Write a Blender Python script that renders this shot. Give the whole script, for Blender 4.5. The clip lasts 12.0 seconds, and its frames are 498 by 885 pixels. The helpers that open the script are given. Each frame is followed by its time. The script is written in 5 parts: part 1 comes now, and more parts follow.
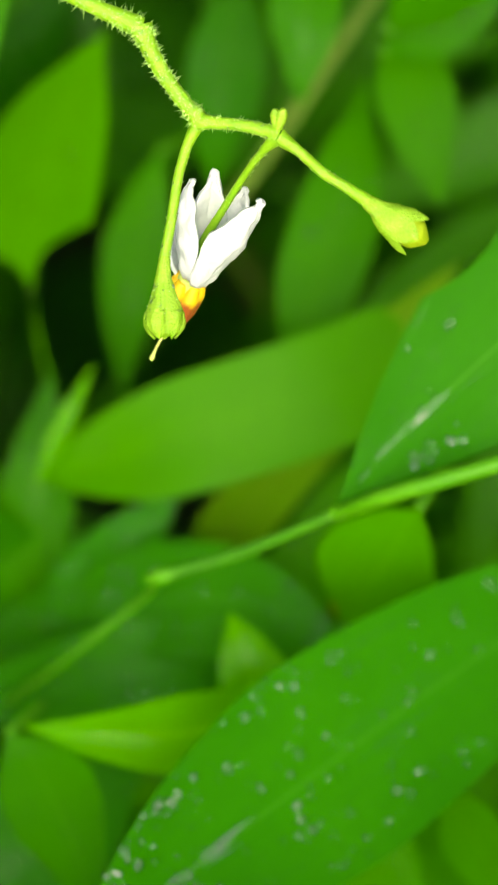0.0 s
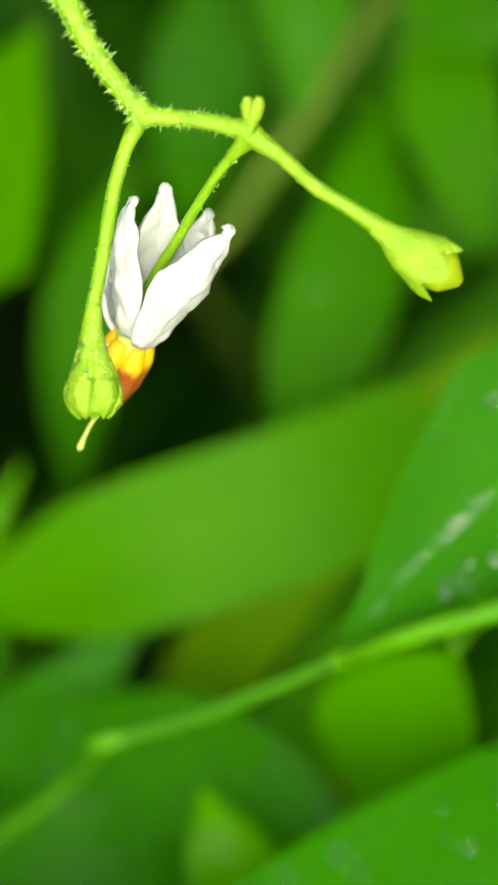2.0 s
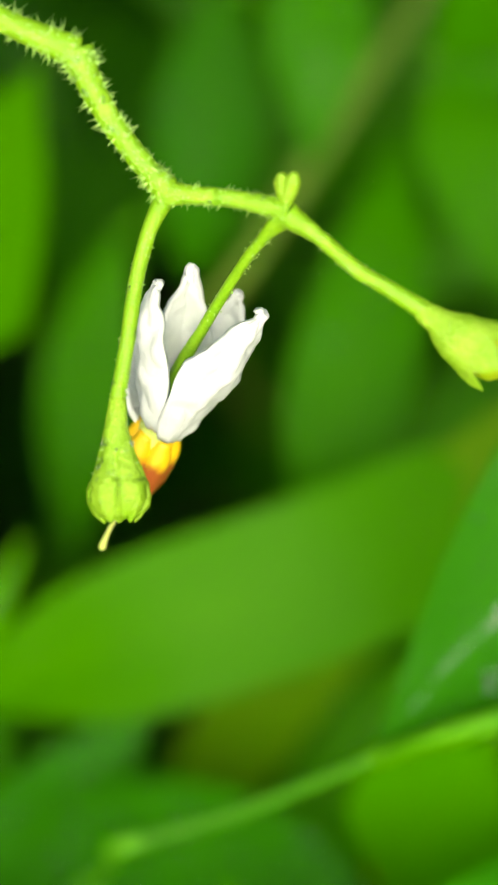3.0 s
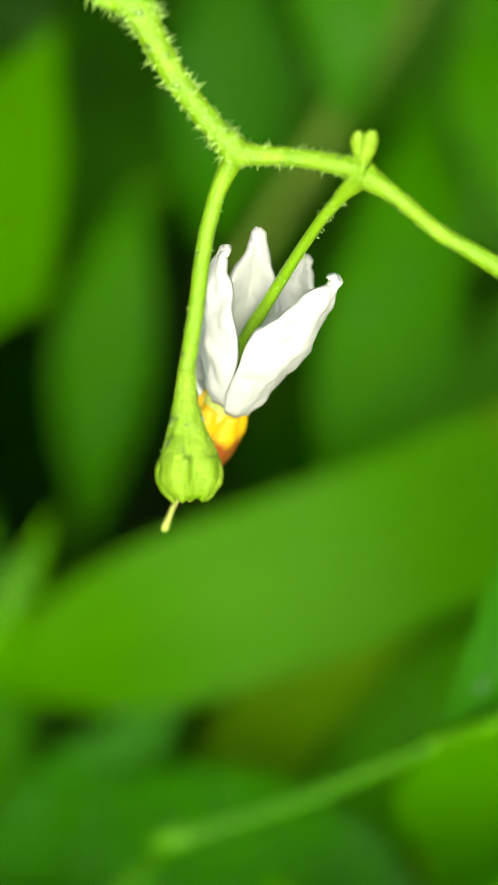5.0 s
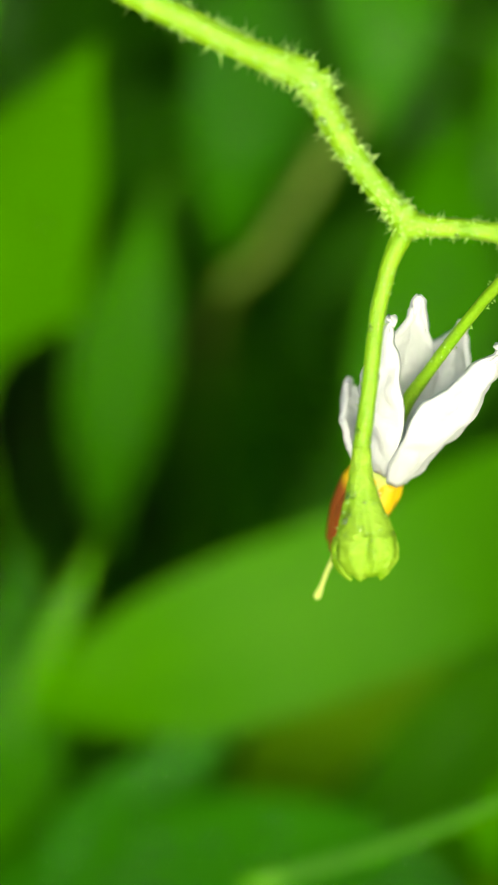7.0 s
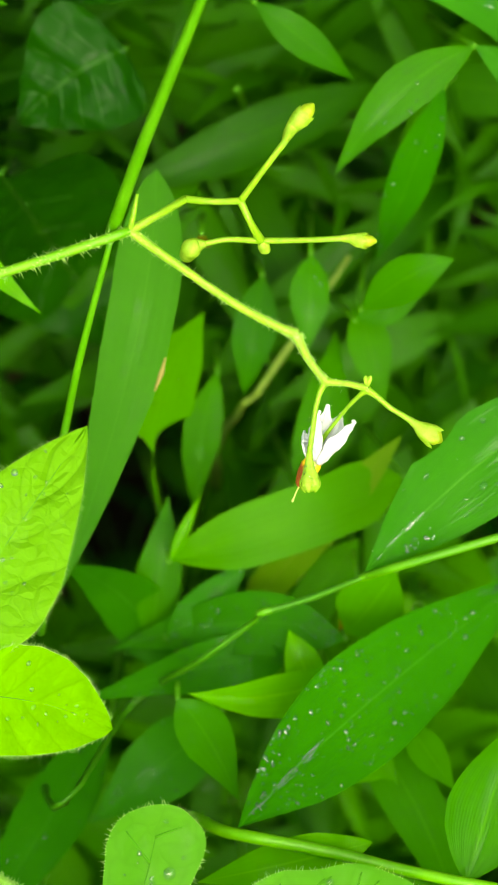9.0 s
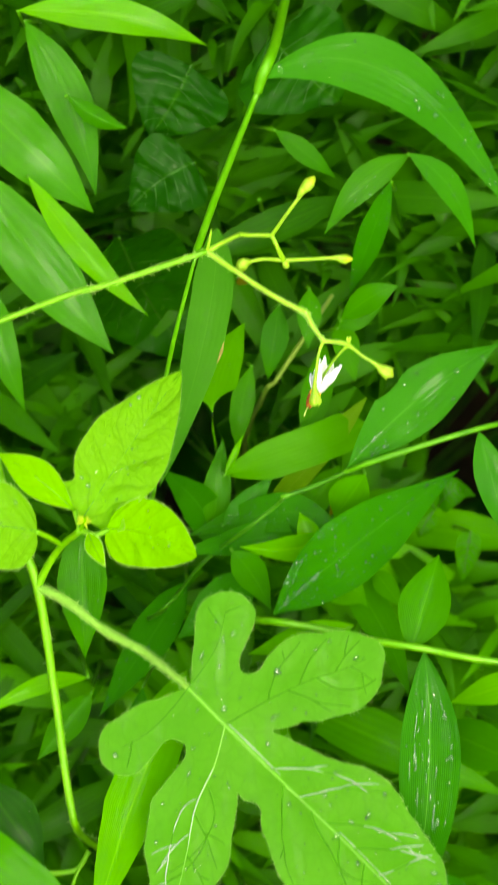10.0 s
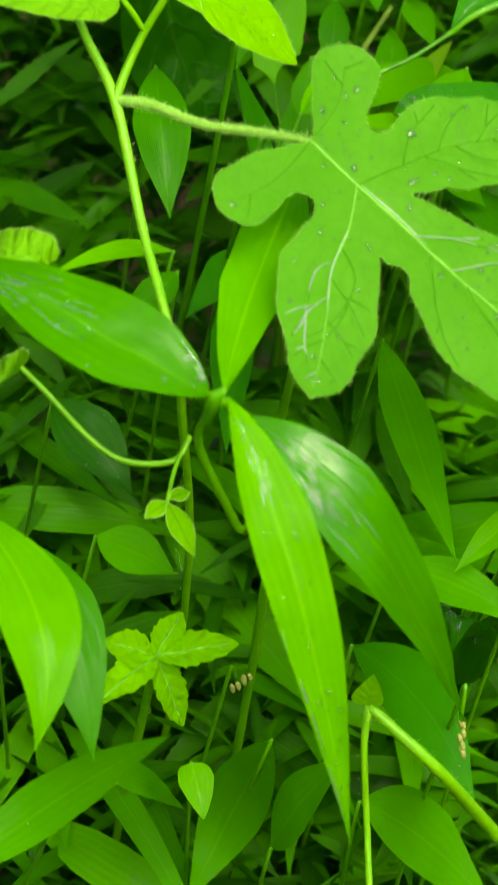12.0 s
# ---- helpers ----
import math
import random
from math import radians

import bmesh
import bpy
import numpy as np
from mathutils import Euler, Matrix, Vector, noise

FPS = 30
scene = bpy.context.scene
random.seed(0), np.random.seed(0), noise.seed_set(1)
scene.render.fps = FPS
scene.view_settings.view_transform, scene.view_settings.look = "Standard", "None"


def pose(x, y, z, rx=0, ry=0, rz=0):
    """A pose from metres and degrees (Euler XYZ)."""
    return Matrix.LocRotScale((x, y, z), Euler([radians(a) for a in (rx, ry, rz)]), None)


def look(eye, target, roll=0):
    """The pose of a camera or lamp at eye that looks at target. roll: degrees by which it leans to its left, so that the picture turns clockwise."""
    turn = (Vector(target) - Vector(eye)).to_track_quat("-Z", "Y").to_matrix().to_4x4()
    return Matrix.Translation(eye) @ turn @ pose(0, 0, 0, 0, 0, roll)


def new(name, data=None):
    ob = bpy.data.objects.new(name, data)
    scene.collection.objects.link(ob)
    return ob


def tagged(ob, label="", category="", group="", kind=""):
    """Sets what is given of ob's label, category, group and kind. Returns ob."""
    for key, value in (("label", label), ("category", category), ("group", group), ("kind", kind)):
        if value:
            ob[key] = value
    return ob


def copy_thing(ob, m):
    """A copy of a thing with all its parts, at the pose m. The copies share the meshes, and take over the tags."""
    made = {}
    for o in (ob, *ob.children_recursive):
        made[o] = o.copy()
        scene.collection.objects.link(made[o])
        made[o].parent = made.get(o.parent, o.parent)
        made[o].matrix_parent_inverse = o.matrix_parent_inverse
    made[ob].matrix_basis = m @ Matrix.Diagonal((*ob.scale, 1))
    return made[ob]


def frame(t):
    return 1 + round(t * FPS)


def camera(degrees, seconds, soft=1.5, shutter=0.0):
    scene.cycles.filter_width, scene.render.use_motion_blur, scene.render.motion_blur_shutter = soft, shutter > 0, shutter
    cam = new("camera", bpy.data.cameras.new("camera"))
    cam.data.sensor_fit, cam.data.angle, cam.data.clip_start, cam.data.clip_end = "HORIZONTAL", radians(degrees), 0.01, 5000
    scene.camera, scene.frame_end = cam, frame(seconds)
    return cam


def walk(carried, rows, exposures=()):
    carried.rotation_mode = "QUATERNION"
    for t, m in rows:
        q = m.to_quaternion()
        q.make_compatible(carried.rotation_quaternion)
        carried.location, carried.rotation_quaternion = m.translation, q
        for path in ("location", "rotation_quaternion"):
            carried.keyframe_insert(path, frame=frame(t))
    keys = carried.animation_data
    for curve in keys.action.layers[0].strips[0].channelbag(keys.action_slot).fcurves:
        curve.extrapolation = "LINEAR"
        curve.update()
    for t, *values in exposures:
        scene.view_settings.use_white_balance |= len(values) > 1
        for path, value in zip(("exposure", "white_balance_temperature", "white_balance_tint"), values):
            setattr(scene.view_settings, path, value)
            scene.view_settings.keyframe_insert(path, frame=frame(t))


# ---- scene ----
import collections

# ---- camera and its walk ----
cam = camera(6.0, 12.0, soft=1.6, shutter=0.15)
PATH = [
    (0, (0.03963, -0.18166, 0.56428), (-0.02527, 0.10317, 0.15849), -12.07),
    (0.5, (0.03393, -0.15740, 0.54728), (-0.02683, 0.11950, 0.13542), -11.71),
    (1, (0.03152, -0.14785, 0.52379), (-0.03062, 0.14163, 0.12087), -11.50),
    (1.5, (0.03421, -0.14277, 0.51059), (-0.03365, 0.15016, 0.11110), -12.72),
    (2, (0.03286, -0.13374, 0.49681), (-0.03741, 0.16005, 0.09838), -12.60),
    (2.5, (0.03395, -0.12746, 0.48828), (-0.04025, 0.16776, 0.09161), -13.11),
    (2.7, (0.02870, -0.12246, 0.48883), (-0.03662, 0.16716, 0.08652), -12.69),
    (4.3, (0.02438, -0.11638, 0.48482), (-0.03842, 0.17256, 0.08162), -12.58),
    (4.5, (0.02090, -0.11710, 0.48286), (-0.03528, 0.17440, 0.08053), -11.49),
    (5, (0.01832, -0.11394, 0.48162), (-0.03376, 0.17328, 0.07568), -11.60),
    (5.5, (0.01578, -0.11192, 0.48237), (-0.03077, 0.17148, 0.07308), -10.92),
    (6, (0.01538, -0.11008, 0.47979), (-0.02798, 0.17312, 0.07001), -10.14),
    (6.5, (0.01145, -0.10498, 0.48242), (-0.02476, 0.16885, 0.06564), -9.28),
    (7, (-0.00298, -0.10445, 0.48662), (-0.01429, 0.16733, 0.06709), -5.75),
    (7.2, (-0.00346, -0.10378, 0.48772), (-0.01397, 0.16873, 0.06864), -5.50),
    (8.8, (-0.01796, -0.27399, 0.74100), (-0.00908, 0.00237, 0.32440), -1.20),
    (9, (-0.02094, -0.33141, 0.80553), (-0.01139, -0.04651, 0.39475), -0.98),
    (9.5, (-0.04651, -0.42701, 0.91533), (-0.02498, -0.13615, 0.50921), 0.54),
    (10, (-0.05596, -0.63059, 1.06255), (-0.03547, -0.30994, 0.67945), -0.15),
    (10.5, (-0.07907, -0.76753, 0.98466), (-0.04872, -0.39701, 0.65030), -0.13),
    (10.7, (-0.06811, -0.81385, 0.86733), (-0.04145, -0.40896, 0.57517), -1.31),
    (11, (-0.05651, -0.84376, 0.77955), (-0.03465, -0.41570, 0.52208), -2.02),
    (11.5, (-0.15193, -0.84416, 0.67768), (-0.08166, -0.40093, 0.45720), 1.32),
    (12, (-0.18264, -0.81354, 0.52842), (-0.09703, -0.35172, 0.35697), -0.08),
]
# the camera darkens a little where it comes close
EXPOSURE = [(0, 0.68, 7300, -3), (1.5, 0.65, 7300, -3), (2.6, 0.58, 7300, -3), (4.5, 0.47, 7300, -3), (7.2, 0.50, 7300, -3), (8.8, 0.88, 7400, -5), (10.6, 0.84, 7400, -5), (11.4, 0.72, 7400, -5), (12, 0.86, 7400, -5)]
walk(cam, [(t, look(eye, target, roll)) for t, eye, target, roll in PATH], EXPOSURE)

# focus rests on the flower; the lens is the small bright lens of a phone
cam.data.dof.use_dof = True
cam.data.dof.aperture_fstop = 44.0

# ---- world, sun ----
world = bpy.data.worlds.new("world")
scene.world = world
world.use_nodes = True
wn = world.node_tree
sky = wn.nodes.new("ShaderNodeTexSky")
sky.sky_type = "NISHITA"
sky.sun_disc = False
sky.sun_elevation = radians(45)
sky.sun_rotation = radians(170)
sky.air_density, sky.dust_density, sky.ozone_density = 0.8, 9.0, 0.6
wn.nodes["Background"].inputs["Strength"].default_value = 0.125
wn.links.new(sky.outputs["Color"], wn.nodes["Background"].inputs["Color"])
sun = new("sun", bpy.data.lights.new("sun", "SUN"))
sun.data.energy, sun.data.angle, sun.data.color = 1.5, radians(68), (1.0, 0.97, 0.86)
sun.matrix_world = look((0.22, -1.62, 1.85), (0, 0, 0.2))

# ---- materials ----


def nodes_of(name):
    mat = bpy.data.materials.new(name)
    mat.use_nodes = True
    return mat, mat.node_tree, mat.node_tree.nodes["Principled BSDF"], mat.node_tree.nodes["Material Output"]


def math_node(nt, op, a, b=0.0, clamp=False):
    n = nt.nodes.new("ShaderNodeMath")
    n.operation, n.use_clamp = op, clamp
    for k, v in enumerate((a, b)):
        if isinstance(v, (int, float)):
            n.inputs[k].default_value = v
        else:
            nt.links.new(v, n.inputs[k])
    return n.outputs[0]


def mix_node(nt, fac, a, b):
    n = nt.nodes.new("ShaderNodeMix")
    n.data_type = "RGBA"
    for key, v in ((0, fac), (6, a), (7, b)):
        if isinstance(v, (int, float)):
            n.inputs[key].default_value = v
        elif isinstance(v, tuple):
            n.inputs[key].default_value = (*v, 1.0)
        else:
            nt.links.new(v, n.inputs[key])
    return n.outputs[2]


def noise_node(nt, vec, scale, detail=3.0, rough=0.55):
    n = nt.nodes.new("ShaderNodeTexNoise")
    n.inputs["Scale"].default_value, n.inputs["Detail"].default_value, n.inputs["Roughness"].default_value = scale, detail, rough
    if vec is not None:
        nt.links.new(vec, n.inputs["Vector"])
    return n.outputs["Fac"]


def ramp_node(nt, fac, low, high):
    n = nt.nodes.new("ShaderNodeMapRange")
    nt.links.new(fac, n.inputs[0])
    n.inputs[1].default_value, n.inputs[2].default_value = low, high
    return n.outputs[0]


def leaf_material(name, deep, light, rib, veins=26, thin=0.35, rough=0.38, rib_width=0.05, hue=0.25, vein_depth=0.25, wet=0.0, island=False, net=0.0, dry_until=0.50, side_veins=0, vein_slope=0.26, relief=1.5, shade=0.35, net_relief=2.6, ripples=0.3, gloss=1.7):
    """A blade with parallel veins along it, a pale midrib, mottling and light that shines through."""
    mat, nt, bsdf, out = nodes_of(name)
    uv = nt.nodes.new("ShaderNodeTexCoord")
    sep = nt.nodes.new("ShaderNodeSeparateXYZ")
    nt.links.new(uv.outputs["UV"], sep.inputs[0])
    u, v = sep.outputs[0], sep.outputs[1]
    off = math_node(nt, "ABSOLUTE", math_node(nt, "SUBTRACT", u, 0.5))
    stripe = math_node(nt, "SINE", math_node(nt, "MULTIPLY", u, veins * 6.283))
    stripe = math_node(nt, "ADD", math_node(nt, "MULTIPLY", stripe, 0.5), 0.5)
    wide = math_node(nt, "SINE", math_node(nt, "MULTIPLY", u, veins * 1.57))
    wide = math_node(nt, "ADD", math_node(nt, "MULTIPLY", wide, 0.5), 0.5)
    wide = math_node(nt, "MULTIPLY", wide, ramp_node(nt, noise_node(nt, uv.outputs["Object"], 55.0, 2.0), 0.35, 0.65))
    ribs = ramp_node(nt, off, rib_width * 0.6, rib_width * 0.15)
    mottle = noise_node(nt, uv.outputs["Object"], 90.0, 4.0)
    grain = noise_node(nt, uv.outputs["Object"], 900.0, 3.0)
    info = nt.nodes.new("ShaderNodeNewGeometry" if island else "ShaderNodeObjectInfo")
    chance = info.outputs["Random Per Island" if island else "Random"]
    tone = math_node(nt, "ADD", math_node(nt, "MULTIPLY", mottle, 0.75), math_node(nt, "MULTIPLY", chance, hue))
    tone = math_node(nt, "ADD", tone, math_node(nt, "MULTIPLY", stripe, 0.05))
    tone = math_node(nt, "ADD", tone, math_node(nt, "MULTIPLY", wide, vein_depth))
    tone = math_node(nt, "SUBTRACT", tone, 0.28, True)
    col = mix_node(nt, tone, deep, light)
    col = mix_node(nt, math_node(nt, "MULTIPLY", ribs, 0.55), col, rib)
    fine = mix_node(nt, math_node(nt, "MULTIPLY", grain, 0.25), col, tuple(0.55 * c for c in deep))
    if net:
        web = nt.nodes.new("ShaderNodeTexVoronoi")
        web.feature = "DISTANCE_TO_EDGE"
        web.inputs["Scale"].default_value = net
        warp = nt.nodes.new("ShaderNodeVectorMath")
        swirl = nt.nodes.new("ShaderNodeTexNoise")
        swirl.inputs["Scale"].default_value = net * 0.7
        nt.links.new(uv.outputs["Object"], swirl.inputs["Vector"])
        warp.operation = "MULTIPLY_ADD"
        nt.links.new(swirl.outputs["Color"], warp.inputs[0])
        warp.inputs[1].default_value = (1.2 / net, 1.2 / net, 1.2 / net)
        nt.links.new(uv.outputs["Object"], warp.inputs[2])
        nt.links.new(warp.outputs[0], web.inputs["Vector"])
        lines = ramp_node(nt, web.outputs["Distance"], 0.10, 0.0)
        fine = mix_node(nt, math_node(nt, "MULTIPLY", lines, 0.20), fine, tuple(0.7 * c for c in deep))
    if side_veins:
        # side veins leave the midrib aslant and lie sunken between soft swellings
        lateral = math_node(nt, "MULTIPLY", off, 2.0)
        wander = math_node(nt, "MULTIPLY", noise_node(nt, uv.outputs["Object"], 70.0, 3.0), 1.5)
        phase = math_node(nt, "MULTIPLY", math_node(nt, "SUBTRACT", v, math_node(nt, "MULTIPLY", lateral, vein_slope)), float(side_veins))
        phase = math_node(nt, "ADD", math_node(nt, "ADD", phase, wander), math_node(nt, "MULTIPLY", math_node(nt, "GREATER_THAN", u, 0.5), 0.45))
        away = math_node(nt, "ABSOLUTE", math_node(nt, "SUBTRACT", math_node(nt, "FRACT", phase), 0.5))
        sunk = ramp_node(nt, away, 0.075, 0.015)
        fine = mix_node(nt, math_node(nt, "MULTIPLY", sunk, shade), fine, tuple(0.6 * c for c in deep))
    nt.links.new(fine, bsdf.inputs["Base Color"])
    streak = nt.nodes.new("ShaderNodeMapping")
    streak.inputs["Scale"].default_value = (3.2, 1.0, 1.0)
    nt.links.new(uv.outputs["UV"], streak.inputs["Vector"])
    film = math_node(nt, "ADD", math_node(nt, "MULTIPLY", noise_node(nt, streak.outputs[0], 4.0, 5.0, 0.65), 0.5), math_node(nt, "MULTIPLY", noise_node(nt, uv.outputs["Object"], 120.0, 4.0, 0.65), 0.5))
    nt.links.new(math_node(nt, "ADD", math_node(nt, "MULTIPLY", film, 0.3), rough - 0.15), bsdf.inputs["Roughness"])
    bsdf.inputs["Specular IOR Level"].default_value = 0.06
    if wet:
        bsdf.inputs["Coat Roughness"].default_value = 0.09
        bsdf.inputs["Coat IOR"].default_value = gloss
    bump = nt.nodes.new("ShaderNodeBump")
    bump.inputs["Strength"].default_value, bump.inputs["Distance"].default_value = 0.5 if net else 0.3, 0.0002
    if wet:
        ripple = nt.nodes.new("ShaderNodeBump")
        ripple.inputs["Strength"].default_value, ripple.inputs["Distance"].default_value = ripples, 0.0002
        combed = nt.nodes.new("ShaderNodeMapping")
        combed.inputs["Scale"].default_value = (22.0, 2.5, 1.0)
        nt.links.new(uv.outputs["UV"], combed.inputs["Vector"])
        comb = noise_node(nt, combed.outputs[0], 1.0, 3.0, 0.6)
        patch = math_node(nt, "ADD", math_node(nt, "MULTIPLY", comb, 0.5), math_node(nt, "MULTIPLY", film, 0.5))
        nt.links.new(math_node(nt, "MULTIPLY", ramp_node(nt, patch, dry_until, dry_until + 0.10), wet), bsdf.inputs["Coat Weight"])
        nt.links.new(math_node(nt, "ADD", math_node(nt, "MULTIPLY", comb, 1.6), math_node(nt, "MULTIPLY", film, 2.2)), ripple.inputs["Height"])
        nt.links.new(ripple.outputs[0], bsdf.inputs["Coat Normal"])
    height = math_node(nt, "ADD", math_node(nt, "MULTIPLY", stripe, 0.5), math_node(nt, "MULTIPLY", wide, 0.8))
    height = math_node(nt, "ADD", height, math_node(nt, "MULTIPLY", grain, 0.8))
    if net:
        height = math_node(nt, "ADD", height, math_node(nt, "MULTIPLY", ramp_node(nt, web.outputs["Distance"], 0.0, 0.35), net_relief))
    if side_veins:
        bump.inputs["Distance"].default_value = 0.0003
        height = math_node(nt, "ADD", height, math_node(nt, "MULTIPLY", ramp_node(nt, away, 0.0, 0.30), relief))
    nt.links.new(height, bump.inputs["Height"])
    nt.links.new(bump.outputs[0], bsdf.inputs["Normal"])
    trans = nt.nodes.new("ShaderNodeBsdfTranslucent")
    warm = mix_node(nt, 0.5, fine, tuple(1.5 * c for c in light))
    nt.links.new(warm, trans.inputs["Color"])
    mix = nt.nodes.new("ShaderNodeMixShader")
    mix.inputs[0].default_value = thin
    nt.links.new(bsdf.outputs[0], mix.inputs[1])
    nt.links.new(trans.outputs[0], mix.inputs[2])
    nt.links.new(mix.outputs[0], out.inputs["Surface"])
    return mat


def plain_material(name, low, high, scale, rough=0.5, bump=0.3, distance=0.0002, thin=0.0, spec=0.4, detail=4.0):
    """Two tones mixed by coarse and fine noise, with relief."""
    mat, nt, bsdf, out = nodes_of(name)
    uv = nt.nodes.new("ShaderNodeTexCoord")
    a = noise_node(nt, uv.outputs["Object"], scale, detail)
    b = noise_node(nt, uv.outputs["Object"], scale * 7.3, 3.0)
    tone = ramp_node(nt, math_node(nt, "ADD", math_node(nt, "MULTIPLY", a, 0.7), math_node(nt, "MULTIPLY", b, 0.3)), 0.3, 0.7)
    col = mix_node(nt, tone, low, high)
    nt.links.new(col, bsdf.inputs["Base Color"])
    bsdf.inputs["Roughness"].default_value = rough
    bsdf.inputs["Specular IOR Level"].default_value = spec
    bn = nt.nodes.new("ShaderNodeBump")
    bn.inputs["Strength"].default_value, bn.inputs["Distance"].default_value = bump, distance
    nt.links.new(b, bn.inputs["Height"])
    nt.links.new(bn.outputs[0], bsdf.inputs["Normal"])
    if thin:
        trans = nt.nodes.new("ShaderNodeBsdfTranslucent")
        nt.links.new(col, trans.inputs["Color"])
        mix = nt.nodes.new("ShaderNodeMixShader")
        mix.inputs[0].default_value = thin
        nt.links.new(bsdf.outputs[0], mix.inputs[1])
        nt.links.new(trans.outputs[0], mix.inputs[2])
        nt.links.new(mix.outputs[0], out.inputs["Surface"])
    return mat


def fade_material(name, first, second, low, high, rough=0.4):
    """A colour that changes along a part (its UV's v)."""
    mat, nt, bsdf, out = nodes_of(name)
    uv = nt.nodes.new("ShaderNodeTexCoord")
    sep = nt.nodes.new("ShaderNodeSeparateXYZ")
    nt.links.new(uv.outputs["UV"], sep.inputs[0])
    n = noise_node(nt, uv.outputs["Object"], 1500.0)
    along = math_node(nt, "ADD", sep.outputs[1], math_node(nt, "MULTIPLY", math_node(nt, "SUBTRACT", n, 0.5), 0.25))
    nt.links.new(mix_node(nt, ramp_node(nt, along, low, high), first, second), bsdf.inputs["Base Color"])
    bsdf.inputs["Roughness"].default_value = rough
    return mat


STRIPED = leaf_material("pleated_blade", (0.050, 0.235, 0.001), (0.100, 0.37, 0.002), (0.105, 0.37, 0.004), veins=9, thin=0.36, wet=0.2, vein_depth=0.14, rib_width=0.01, dry_until=0.58)
GRASS = leaf_material("grass_blade", (0.028, 0.17, 0.001), (0.072, 0.34, 0.002), (0.095, 0.36, 0.008), wet=0.25, vein_depth=0.16, rib_width=0.03)
BRIGHT = leaf_material("young_blade", (0.085, 0.36, 0.001), (0.17, 0.56, 0.002), (0.22, 0.60, 0.012), thin=0.45, wet=0.4)
DARK = leaf_material("dark_wet_blade", (0.019, 0.150, 0.002), (0.048, 0.270, 0.004), (0.06, 0.27, 0.015), veins=34, thin=0.22, rough=0.36, wet=0.7, vein_depth=0.03, rib_width=0.02, dry_until=0.56, ripples=0.7)
BLUISH = leaf_material("broad_blade", (0.024, 0.17, 0.003), (0.056, 0.29, 0.007), (0.10, 0.36, 0.03), veins=34, thin=0.28, rough=0.42, wet=0.6, vein_depth=0.05, rib_width=0.02, dry_until=0.54)
BACK = leaf_material("undergrowth_blade", (0.020, 0.14, 0.001), (0.066, 0.30, 0.002), (0.09, 0.33, 0.008), hue=0.6, wet=0.3, vein_depth=0.10, rib_width=0.03, dry_until=0.54)
# Lit copy of the tangle's blades: the open side's light is painted in.
LITGRASS = leaf_material("lit_grass_blade", (0.030, 0.175, 0.001), (0.095, 0.39, 0.002), (0.10, 0.38, 0.006), hue=0.7, wet=0.2, island=True)
# Low deep tones put some of the tangle's shade into the colour.
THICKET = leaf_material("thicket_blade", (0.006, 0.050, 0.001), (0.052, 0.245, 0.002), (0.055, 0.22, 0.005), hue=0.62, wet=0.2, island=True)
# Dark copy for undergrowth blades and herbs: the shade there is put into the colour.
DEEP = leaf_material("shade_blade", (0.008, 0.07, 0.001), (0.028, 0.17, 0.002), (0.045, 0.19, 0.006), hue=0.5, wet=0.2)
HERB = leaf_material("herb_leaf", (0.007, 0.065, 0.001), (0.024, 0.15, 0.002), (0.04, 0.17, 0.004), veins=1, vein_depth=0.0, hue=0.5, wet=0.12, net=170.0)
FUZZY = leaf_material("nightshade_leaf", (0.140, 0.415, 0.008), (0.235, 0.56, 0.022), (0.18, 0.51, 0.03), veins=1, thin=0.35, rough=0.55, rib_width=0.02, vein_depth=0.0, hue=0.12, wet=0.1, net=420.0, side_veins=6, relief=3.0, shade=0.36, net_relief=2.0)
LOBED = leaf_material("nightshade_lobed_leaf", (0.068, 0.280, 0.010), (0.150, 0.44, 0.034), (0.16, 0.46, 0.05), veins=1, thin=0.35, rough=0.55, rib_width=0.0, vein_depth=0.0, hue=0.1, wet=0.1, net=260.0, net_relief=1.5)
YOUNG = leaf_material("nightshade_young_leaf", (0.18, 0.53, 0.002), (0.30, 0.71, 0.006), (0.28, 0.68, 0.010), veins=1, thin=0.45, rough=0.55, rib_width=0.03, vein_depth=0.0, hue=0.15, net=420.0, side_veins=5, relief=1.2, shade=0.28, net_relief=0.6)
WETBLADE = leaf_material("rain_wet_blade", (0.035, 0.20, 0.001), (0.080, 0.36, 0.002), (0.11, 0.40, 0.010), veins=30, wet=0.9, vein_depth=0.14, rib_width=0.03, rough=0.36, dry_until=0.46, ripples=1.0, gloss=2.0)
YELLOW = leaf_material("yellowed_blade", (0.14, 0.15, 0.004), (0.26, 0.22, 0.01), (0.30, 0.26, 0.02), thin=0.3, rough=0.6)
DRY = leaf_material("dry_blade", (0.075, 0.20, 0.003), (0.14, 0.31, 0.009), (0.15, 0.26, 0.02), thin=0.25, rough=0.6)
# Lighter blade copy: the light low in the undergrowth is put into the colour.
LITPALE = leaf_material("lit_pale_blade", (0.048, 0.245, 0.001), (0.105, 0.42, 0.002), (0.12, 0.43, 0.010), thin=0.38, wet=0.35, vein_depth=0.12, rib_width=0.03, dry_until=0.54)
HERBVEIN = plain_material("herb_vein", (0.013, 0.085, 0.002), (0.024, 0.125, 0.004), 300.0, 0.4)
# Darker culm copy: the dimness of shaded stalks is put into the colour.
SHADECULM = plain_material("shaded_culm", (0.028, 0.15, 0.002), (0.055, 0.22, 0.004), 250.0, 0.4)
